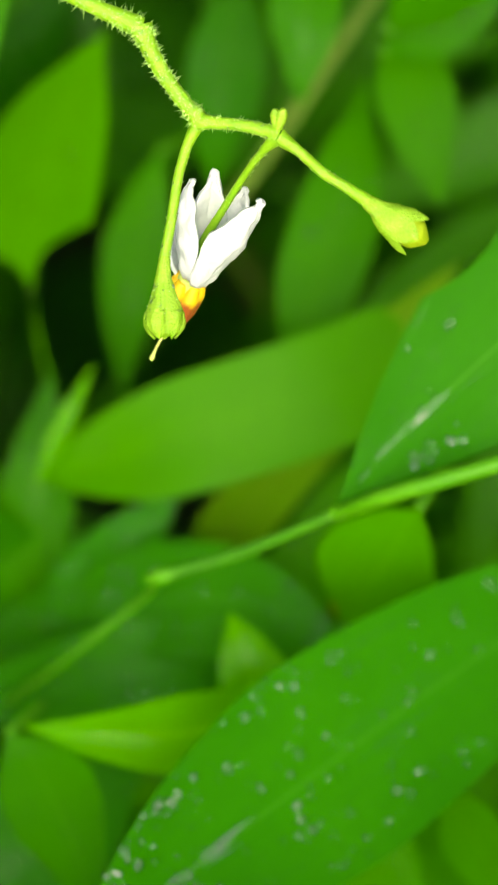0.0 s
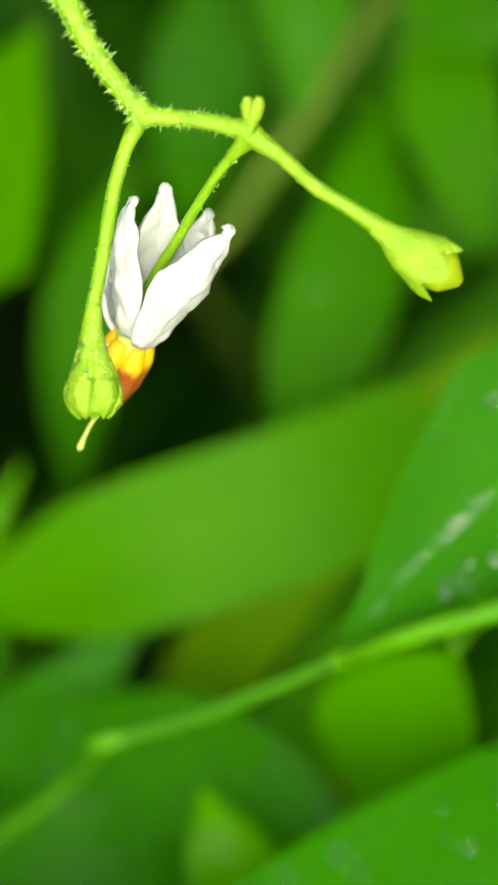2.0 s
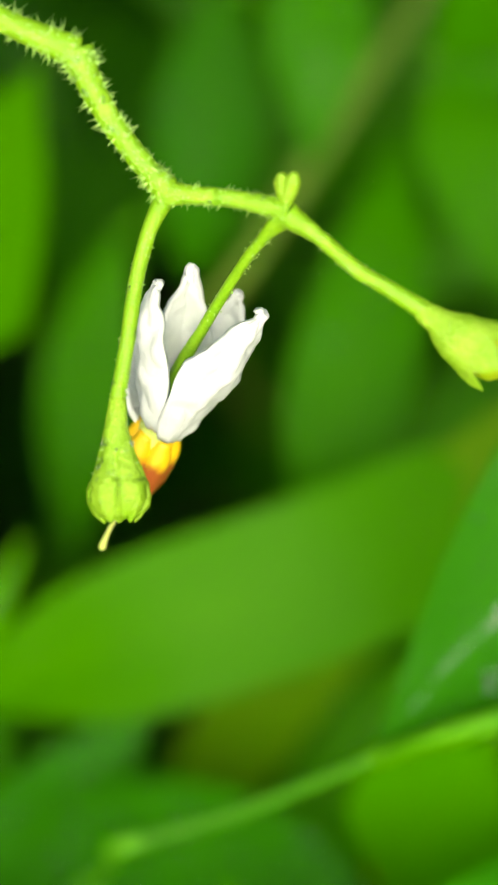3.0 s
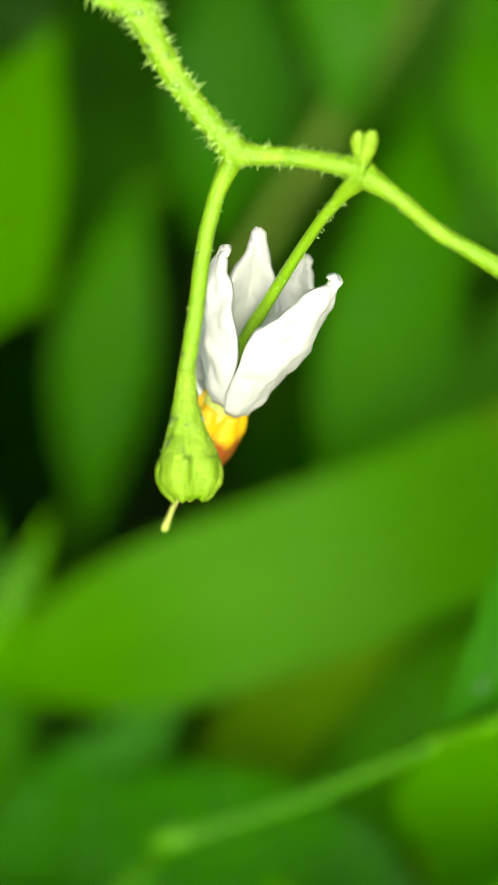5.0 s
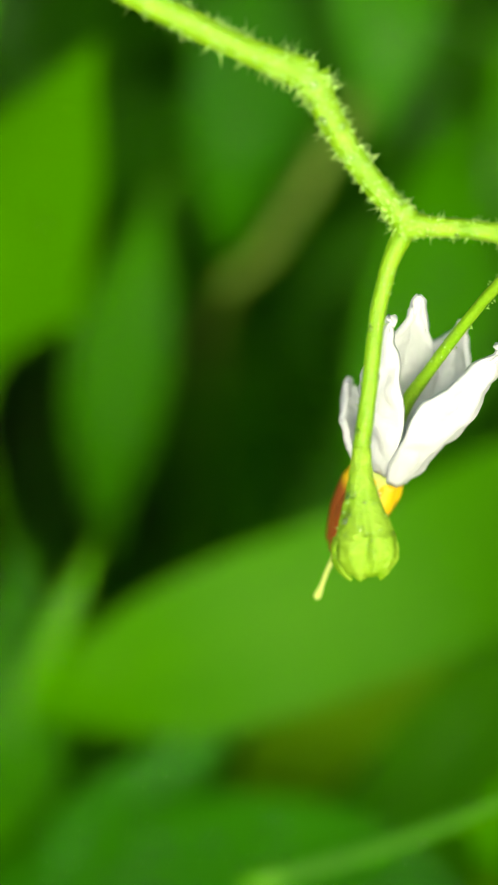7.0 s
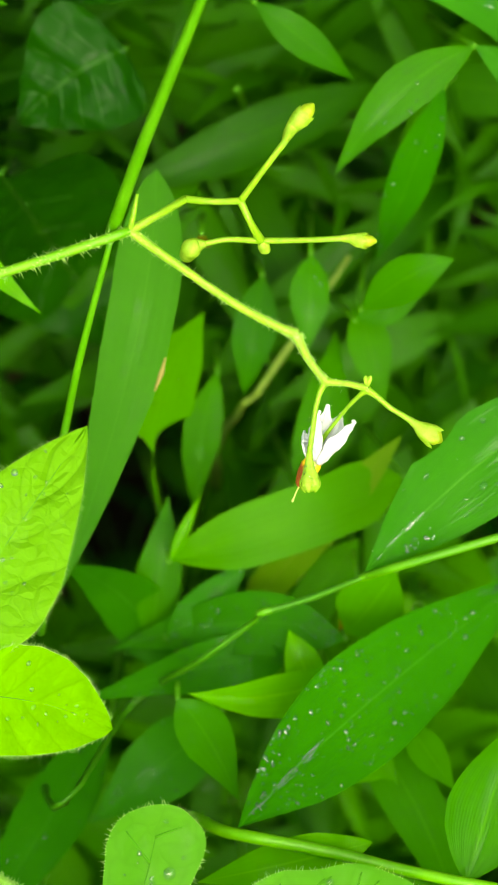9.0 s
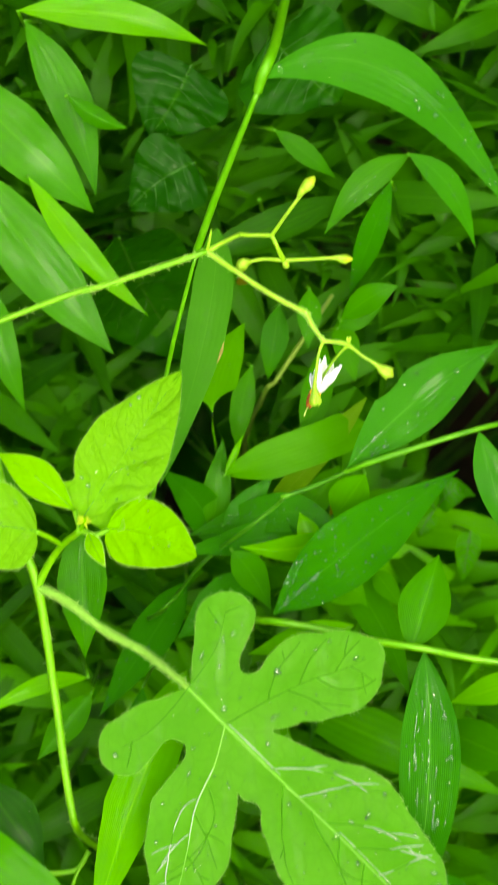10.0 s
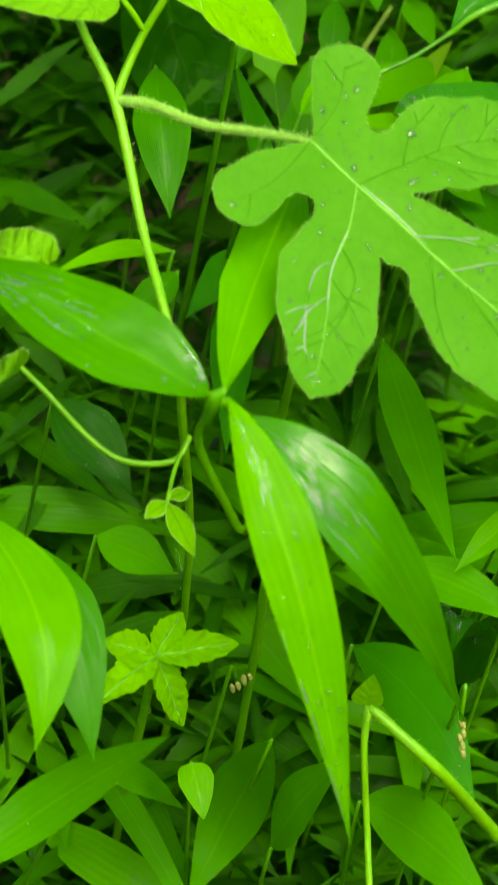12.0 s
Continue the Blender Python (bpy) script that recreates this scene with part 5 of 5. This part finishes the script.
shoot("green blade behind the young leaf", (-0.0209, 0.0032, 0.2695), (-0.0344, 0.0015, 0.3005), 0.0086, BLUISH, via=(-0.0257, 0.0102, 0.2769))
shoot("bright broad blade low beside the clump", (-0.0930, -0.0690, 0.2440), (-0.0876, -0.1080, 0.2150), 0.0139, BRIGHT, via=(-0.0848, -0.0975, 0.2335), fold=0.2)
shoot("green broad blade low beside the clump", (-0.0891, -0.0656, 0.2381), (-0.0762, -0.0968, 0.2075), 0.0146, GRASS, via=(-0.0795, -0.0854, 0.2274))
shoot("green blade with a brown speck", (-0.1008, -0.0891, 0.1844), (-0.0638, -0.1025, 0.2140), 0.0106, LITPALE, 4, via=(-0.0797, -0.0843, 0.1961))
shoot("green blade below the lobed leaf", (-0.0116, -0.0229, 0.2528), (-0.0077, -0.0672, 0.2265), 0.0084, LITPALE, via=(-0.0110, -0.0477, 0.2423))
shoot("dark shiny blade in the undergrowth", (-0.0275, -0.0733, 0.2152), (-0.0042, -0.0691, 0.1811), 0.0143, DARK, 6, via=(-0.0118, -0.0631, 0.1977))
shoot("dark shiny blade in the undergrowth", (0.0040, -0.0518, 0.2191), (0.0130, -0.0585, 0.2055), 0.0106, DARK, 4)
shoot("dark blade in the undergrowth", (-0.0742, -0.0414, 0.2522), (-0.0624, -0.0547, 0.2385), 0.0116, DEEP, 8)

shoot("broad green blade low in the undergrowth", (-0.0253, -0.0700, 0.1841), (0.0026, -0.0590, 0.1544), 0.0158, LITPALE, via=(-0.0086, -0.0523, 0.1668))
shoot("bright yellow-green blade in the undergrowth", (0.0078, -0.0578, 0.2334), (-0.0077, -0.0649, 0.2239), 0.0054, BRIGHT)
shoot("green blade low in the undergrowth", (-0.0167, -0.0592, 0.2240), (0.0050, -0.0687, 0.2146), 0.0094, LITPALE, via=(-0.0059, -0.0640, 0.2208))
shoot("green blade below the lobed leaf", (0.0110, -0.0334, 0.2239), (-0.0167, -0.0533, 0.2315), 0.0096, LITPALE, via=(-0.0022, -0.0348, 0.2202))
shoot("green blade low in the undergrowth", (-0.0384, -0.0572, 0.1915), (-0.0514, -0.0425, 0.1537), 0.0124, LITPALE, via=(-0.0419, -0.0359, 0.1679))
shoot("green blade low in the undergrowth", (-0.0749, -0.0680, 0.1941), (-0.0503, -0.0364, 0.1689), 0.0099, LITPALE)
shoot("bright small leaf low in the undergrowth", (-0.0534, -0.0606, 0.1898), (-0.0524, -0.0672, 0.1816), 0.0065, BRIGHT, shape=ovate)
shoot("green blade low in the undergrowth", (-0.0690, -0.0551, 0.2315), (-0.0560, -0.0609, 0.2255), 0.0096, LITPALE)
shoot("green blade low in the undergrowth", (-0.0352, -0.0397, 0.1623), (-0.0250, -0.0587, 0.1877), 0.0115, LITPALE)

# ---- a five-parted bright leaf near the ground ----
def toothed(v):
    """Half width along a leaflet with a coarsely toothed edge."""
    return math.sin(math.pi * v**0.85) ** 0.8 * (0.86 + 0.14 * ((v * 6.0) % 1.0)) if 0 < v < 1 else 0.0


palm = thing("hop_seedling", (-0.0590, 0.1200, 0.0000), "bright yellow-green five-parted leaf on a thin stalk", "plant")
HUB = Vector((-0.0595, -0.0602, 0.2102))
part("stalk", tube([(-0.0590, 0.1200, 0.0000), (-0.0593, -0.0200, 0.1640), HUB], 0.0008, 6, 10), STEM, palm)
for tip, width in (((-0.0686, -0.0571, 0.2126), 0.0071), ((-0.0539, -0.0553, 0.2163), 0.0061), ((-0.0449, -0.0608, 0.2117), 0.0076), ((-0.0720, -0.0718, 0.2069), 0.0068), ((-0.0549, -0.0600, 0.1965), 0.0065)):
    ob, place = blade("leaflet", palm, HUB, tip, width, YOUNG, shape=toothed, fold=0.2, wave=0.10, rows=40, cols=10)
    part("midrib", tube([place(0, v / 8) for v in range(8)], 0.0002, 3, 5), RIB, ob)

# ---- seed spikes ----
for path in (((-0.0071, -0.0670, 0.2002), (-0.0071, -0.0694, 0.1974), (-0.0071, -0.0726, 0.1935)), ((0.0019, -0.0575, 0.2066), (0.0025, -0.0606, 0.2033), (0.0020, -0.0691, 0.2027)), ((-0.0444, -0.0426, 0.1950), (-0.0419, -0.0413, 0.1969), (-0.0383, -0.0400, 0.1988))):
    a, m, b = (Vector(p) for p in path)
    spike = thing("seed_spike", (a.x, a.y + 0.10, 0.0), "small pale spike of seeds on a thin stalk", "seed head", "seed spikes")
    part("stalk", tube([(a.x, a.y + 0.10, 0.0), (a.x - 0.004, a.y + 0.05, a.z * 0.6), a, m], 0.0004, 6, 8), CULM, spike)
    for k in range(7):
        p = a.lerp(b, 0.3 + 0.7 * k / 6) + Vector((random.uniform(-1, 1), random.uniform(-1, 1), 0)) * 0.0008
        part("seed", tube([p, p + Vector((0, 0, -0.0004)), p + Vector((0.0002, 0, -0.0013)), p + Vector((0.0003, 0, -0.0018))], [0.00015, 0.00050, 0.00048, 0.0001], 3, 8), SEED, spike)

# ---- broad-leaved herbs among the grass ----
def broad_leaf(label, base, tip, width, via, material=HERB):
    base = Vector(base)
    ob = thing("broad_leaf_herb", (base.x, base.y + 0.8 * base.z, 0.0), label, "plant", "broad-leaved herbs")
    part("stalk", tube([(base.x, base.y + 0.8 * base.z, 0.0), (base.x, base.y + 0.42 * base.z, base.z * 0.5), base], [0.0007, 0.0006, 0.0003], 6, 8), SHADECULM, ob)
    leaf, place = blade("leaf", ob, base, tip, width, material, shape=ovate, fold=0.1, wave=0.08, via=via, rows=26, cols=12)
    part("midrib", tube([place(0, v / 8) for v in range(8)], [0.00026 - 0.000026 * v for v in range(8)], 3, 6), HERBVEIN, leaf)
    for k in range(1, 6):
        for side in (-1, 1):
            v = 0.03 + 0.14 * k
            part("vein", tube([place(side * 0.9 * s / 4, min(0.97, v + 0.16 * s / 4)) for s in range(5)], [0.0001, 0.0001, 0.00009, 0.00007, 0.00004], 3, 5), HERBVEIN, leaf)
    # pale strips paint the sheen onto the shiny leaves
    if material is SHINY:
        streaks(leaf, place, (-0.7, 0.7), 0.2, 0.75, 30, 0.0005, SHEEN)
    return ob


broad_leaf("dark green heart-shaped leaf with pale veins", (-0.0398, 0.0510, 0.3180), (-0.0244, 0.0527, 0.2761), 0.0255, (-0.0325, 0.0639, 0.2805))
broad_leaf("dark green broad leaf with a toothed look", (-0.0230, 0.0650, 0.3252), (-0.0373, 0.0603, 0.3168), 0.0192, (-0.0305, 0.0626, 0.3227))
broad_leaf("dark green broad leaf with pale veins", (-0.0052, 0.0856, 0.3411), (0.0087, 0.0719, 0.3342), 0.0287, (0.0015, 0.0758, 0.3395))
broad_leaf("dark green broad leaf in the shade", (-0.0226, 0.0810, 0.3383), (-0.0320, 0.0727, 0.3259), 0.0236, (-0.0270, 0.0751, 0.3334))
broad_leaf("dark shiny broad leaf near the ground", (0.0033, -0.0171, 0.1823), (-0.0072, -0.0571, 0.2040), 0.0146, (-0.0049, -0.0535, 0.2120), SHINY)
broad_leaf("dark shiny broad leaf near the ground", (0.0074, -0.0168, 0.1831), (0.0126, -0.0566, 0.2044), 0.0154, (0.0099, -0.0529, 0.2128), SHINY)
broad_leaf("dark shiny leaf lying almost level", (0.0286, -0.0465, 0.2061), (0.0133, -0.0154, 0.1773), 0.0098, (0.0188, -0.0502, 0.2159), SHINY)
broad_leaf("small rounded green leaf above bare soil", (0.0278, 0.0274, 0.2511), (0.0365, 0.0317, 0.2488), 0.0064, (0.0317, 0.0284, 0.2554), BACK)
broad_leaf("small rounded green leaf above bare soil", (0.0272, 0.0271, 0.2505), (0.0242, 0.0293, 0.2549), 0.0040, (0.0256, 0.0279, 0.2535), BACK)
broad_leaf("small rounded green leaf above bare soil", (0.0266, 0.0269, 0.2499), (0.0235, 0.0245, 0.2443), 0.0048, (0.0246, 0.0251, 0.2473), BACK)
broad_leaf("small rounded green leaf above bare soil", (0.0351, 0.0256, 0.2440), (0.0331, 0.0201, 0.2332), 0.0058, (0.0340, 0.0224, 0.2392), BACK)
shoot("yellowed half-dead blade in the undergrowth", (-0.0141, 0.0440, 0.3124), (-0.0141, 0.0475, 0.3050), 0.0026, YELLOW, fold=0.3)

# ---- the undergrowth behind: grass shoots, low herbs, litter ----
def clump_shoot(name, height, count, length, width, material, lean, group, label):
    """A whole grass shoot at the origin: a leaning stalk with blades on both sides."""
    ob = grass((0, 0, 0), label, group, name)
    pts = [Vector((0, 0, -0.01))]
    for k in range(1, 6):
        s = k / 5
        pts.append(Vector((lean * height * s * s, 0.04 * height * math.sin(3 * s), height * s)))
    culm(ob, pts, 0.0004)
    for k in range(count):
        s = 0.16 + 0.84 * k / max(1, count - 1)
        i = min(4, int(s * 5))
        p = pts[i].lerp(pts[i + 1], s * 5 - i)
        a = 2.4 * k + random.uniform(-0.5, 0.5)
        out = Vector((math.cos(a), math.sin(a), 0))
        size = length * random.uniform(0.7, 1.15) * (1 - 0.25 * abs(s - 0.7))
        rise = random.uniform(-0.35, 0.55)
        tip = p + (out + Vector((0, 0, rise))).normalized() * size
        mid = (p + tip) / 2 + Vector((0, 0, size * random.uniform(0.06, 0.2)))
        leaf, place = blade("blade", ob, p, tip, width * random.uniform(0.75, 1.15), material, via=mid, fold=random.uniform(0.05, 0.3), wave=0.05, rows=12, cols=4, facing=(0, 0, 1), twist=random.uniform(-30, 30))
    return ob


def herb(name, height, count, size, material, label):
    """A low plant with rounded leaves on thin stalks."""
    ob = thing(name, (0, 0, 0), label, "plant", "low herbs")
    for k in range(count):
        a = 2.4 * k + random.uniform(-0.4, 0.4)
        out = Vector((math.cos(a), math.sin(a), 0))
        top = out * height * random.uniform(0.2, 0.8) + Vector((0, 0, height * random.uniform(0.5, 1.0)))
        part("stalk", tube([Vector((0, 0, -0.005)), top * 0.5 + Vector((0, 0, 0.1 * height)), top], 0.0006, 4, 6), CULM, ob)
        tip = top + (out + Vector((0, 0, random.uniform(-0.3, 0.2)))).normalized() * size * random.uniform(0.7, 1.2)
        leaf, place = blade("leaf", ob, top, tip, size * random.uniform(0.6, 0.8), material, shape=ovate, fold=0.12, wave=0.06, rows=12, cols=6, facing=(0, 0, 1))
    return ob


def canopy(x, y):
    """Height of the undergrowth at a place."""
    top = min(0.335, 0.265 + y) if y > 0.03 else 0.245 + 0.45 * (y - 0.03)
    return max(0.05, top + 0.035 * noise.noise(Vector((x * 14, y * 14, 2))))


def behind(p):
    """How far a place lies behind the flower, away from the near plants, in centimetres."""
    return 70.7 * (p.y - p.z + 0.34)


def bare(p):
    """True in the two slanting gaps between the plants where the dark soil shows."""
    if 0.0 < p.y < 0.32 and abs(p.x - 0.038 - 0.14 * (p.y - 0.03)) < 0.015 and abs(p.z - 0.243 + 0.90 * (p.y - 0.03)) < 0.030:
        return True
    return 0.02 < p.y < 0.22 and abs(p.x + 0.020 + 0.22 * (p.y - 0.04)) < 0.010 and abs(p.z - 0.255 + 1.42 * (p.y - 0.042)) < 0.024


def limit(p):
    return 8.6 + 0.28 * max(0.0, -70.7 * (p.y + p.z - 0.34) - 6.0)


random.seed(11)
KINDS = []
for height, count, length, width, material, label in (
    (0.28, 12, 0.050, 0.0070, BACK, "leafy green grass shoot in the undergrowth"),
    (0.24, 11, 0.043, 0.0070, GRASS, "light green leafy grass shoot in the undergrowth"),
    (0.31, 13, 0.052, 0.0065, BACK, "tall leafy green grass shoot in the undergrowth"),
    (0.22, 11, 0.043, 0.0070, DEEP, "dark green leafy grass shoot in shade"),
    (0.27, 11, 0.048, 0.0090, BACK, "broad-bladed green grass shoot among others"),
    (0.26, 10, 0.046, 0.0085, DARK, "dark wet broad-bladed grass shoot among others"),
):
    KINDS.append(clump_shoot("grass_shoot", height, count, length, width, material, random.uniform(-0.25, 0.25), "undergrowth grass", label))
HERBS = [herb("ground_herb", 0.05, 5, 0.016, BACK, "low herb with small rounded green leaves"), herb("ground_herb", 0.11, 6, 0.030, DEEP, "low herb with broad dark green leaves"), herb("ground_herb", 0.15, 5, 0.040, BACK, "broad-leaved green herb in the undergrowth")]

random.seed(23)
used = set()
for i in range(-6, 7):
    for j in range(-2, 11):
        x, y = i * 0.05 + random.uniform(-0.025, 0.025), j * 0.05 + random.uniform(-0.025, 0.025)
        kind = random.choice(KINDS)
        s = (canopy(x, y) - 0.03) / max(v.co.z for c in kind.children for v in c.data.vertices)
        top = Vector((x, y, canopy(x, y) - 0.03))
        if bare(top) or behind(top) < limit(top) + 3.0:
            continue
        lean = random.uniform(16, 32)
        m = pose(x, y + top.z * math.tan(radians(lean)), 0, lean, random.uniform(-8, 8), random.uniform(0, 360)) @ Matrix.Diagonal((s / math.cos(radians(lean)), s / math.cos(radians(lean)), s / math.cos(radians(lean)), 1))
        ob = kind if kind not in used else copy_thing(kind, m)
        used.add(kind)
        ob.matrix_basis = m
for k in range(60):
    kind = HERBS[k % 3]
    x, y = random.uniform(-0.25, 0.3), random.uniform(-0.12, 0.5)
    if bare(Vector((x, y, 0.25))):
        x -= 0.12
    m = pose(x, y, 0, 0, 0, random.uniform(0, 360)) @ Matrix.Diagonal((*[random.uniform(0.8, 1.3) * (0.4 if y < 0.06 else 1.0)] * 3, 1))
    ob = kind if k < 3 else copy_thing(kind, m)
    ob.matrix_basis = m


def thicket(count, material, label, region=None, scale=1.0):
    """The mass of small blades that fills the undergrowth, too many to count: densest at its open side, towards the light."""
    verts, faces, uvs = [], [], []
    rows, cols = 7, 2
    made = 0
    while made < count:
        x, along = random.uniform(-0.20, 0.20), random.uniform(-0.05, 0.66)
        edge = limit(Vector((x, along / 2, along / 2)))
        deep = (edge + 1.2 + random.expovariate(1 / 3.2)) / 70.7 - 0.34
        p = Vector((x, (along + deep) / 2, (along - deep) / 2))
        if p.z < 0.01 or bare(p) or (region and not region(p)):
            continue
        a = random.uniform(0, 6.283)
        way = Vector((math.cos(a), math.sin(a), random.uniform(-0.8, 0.8))).normalized()
        size = scale * (0.010 + 0.036 * random.random() ** 1.4)
        if behind(p + way * size) < edge:
            way = -way
        if behind(p + way * size) < edge or bare(p + way * (0.5 * size)) or bare(p + way * (0.9 * size)):
            continue
        width = size * random.uniform(0.09, 0.22)
        up = Vector((random.uniform(-0.8, 0.8), random.uniform(-1.1, 0.3), 1.0))
        up = (up - way * up.dot(way)).normalized()
        side = way.cross(up)
        bend = random.uniform(-0.04, 0.20) * size
        fold = random.uniform(0.05, 0.45)
        sway = random.uniform(-0.10, 0.10) * size
        first = len(verts)
        for i in range(rows + 1):
            v = i / rows
            for j in range(cols + 1):
                u = 2 * j / cols - 1
                half = 0.5 * width * lance(v)
                q = p + way * (size * v) + up * (bend * 4 * v * (1 - v) + fold * half * abs(u)) + side * (u * half + sway * v * v)
                verts.append(tuple(q))
        for i in range(rows):
            for j in range(cols):
                k = first + i * (cols + 1) + j
                faces.append((k, k + 1, k + cols + 2, k + cols + 1))
                uvs += [(j / cols, i / rows), ((j + 1) / cols, i / rows), ((j + 1) / cols, (i + 1) / rows), (j / cols, (i + 1) / rows)]
        made += 1
    me = bpy.data.meshes.new("undergrowth")
    me.from_pydata(verts, [], faces)
    layer = me.uv_layers.new(name="UVMap")
    layer.data.foreach_set("uv", np.array(uvs, dtype=np.float32).ravel())
    for poly in me.polygons:
        poly.use_smooth = True
    me.materials.append(material)
    return tagged(new("undergrowth", me), label, "undergrowth", kind="stuff")


random.seed(31)
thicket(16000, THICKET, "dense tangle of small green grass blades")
thicket(2200, LITGRASS, "green grass blades low at the open side, coloured as lit", lambda p: p.z < 0.215 and p.y < 0.06, 1.5)


def threads(count, material, label, thick=(0.00025, 0.0006)):
    """Thin stalks and straws between the blades."""
    bm = bmesh.new()
    for _ in range(count):
        x, y = random.uniform(-0.3, 0.3), random.uniform(-0.05, 0.6)
        h = canopy(x, y) * random.uniform(0.5, 1.0)
        top = Vector((x + random.uniform(-0.12, 0.12), y - random.uniform(0.0, 0.15), h))
        if bare(top) or behind(top) < limit(top) + 1.0:
            continue
        tube([(x, y, 0), Vector((x, y, 0)).lerp(top, 0.5) + Vector((0.008, 0, 0)), top], random.uniform(*thick), 3, 5, bm=bm)
    me = bpy.data.meshes.new("grass_straw")
    bm.to_mesh(me)
    bm.free()
    me.materials.append(material)
    return tagged(new("grass_straw", me), label, "grass", kind="stuff")


threads(110, CULM, "thin green stalks between the grass blades")
threads(240, LITSTALK, "thin pale green stalks among the grass", (0.0003, 0.0006))
threads(60, STRAW, "thin dry straw-coloured stalks among the grass", (0.0002, 0.0004))

# dead leaves on the soil
random.seed(5)
for k in range(40):
    x, y = random.uniform(-0.3, 0.35), random.uniform(-0.1, 0.6)
    ob = thing("dead_leaf", (x, y, 0.014), "curled brown dead leaf on the soil", "leaf litter", "leaf litter")
    a = random.uniform(0, 6.283)
    way = Vector((math.cos(a), math.sin(a), 0))
    p = Vector((x, y, 0.014))
    blade("blade", ob, p, p + way * random.uniform(0.03, 0.06) + Vector((0, 0, 0.006)), random.uniform(0.012, 0.025), LITTER, shape=ovate, fold=0.3, wave=0.2, rows=12, cols=6, facing=(0, 0, 1))
for x, y, turn, size, wide in ((0.098, 0.268, 0.25, 0.040, 0.020), (0.120, 0.235, 2.2, 0.034, 0.016), (0.105, 0.315, 0.9, 0.036, 0.018), (0.135, 0.262, -0.6, 0.030, 0.015)):
    ob = thing("dead_leaf", (x, y, 0.016), "reddish-brown dead leaf lying on bare soil", "leaf litter", "leaf litter")
    p = Vector((x, y, 0.016))
    blade("blade", ob, p, p + Vector((math.cos(turn), math.sin(turn), 0.1)) * size, wide, RUST, shape=ovate, fold=0.25, wave=0.15, rows=14, cols=8, facing=(0, -0.3, 1))
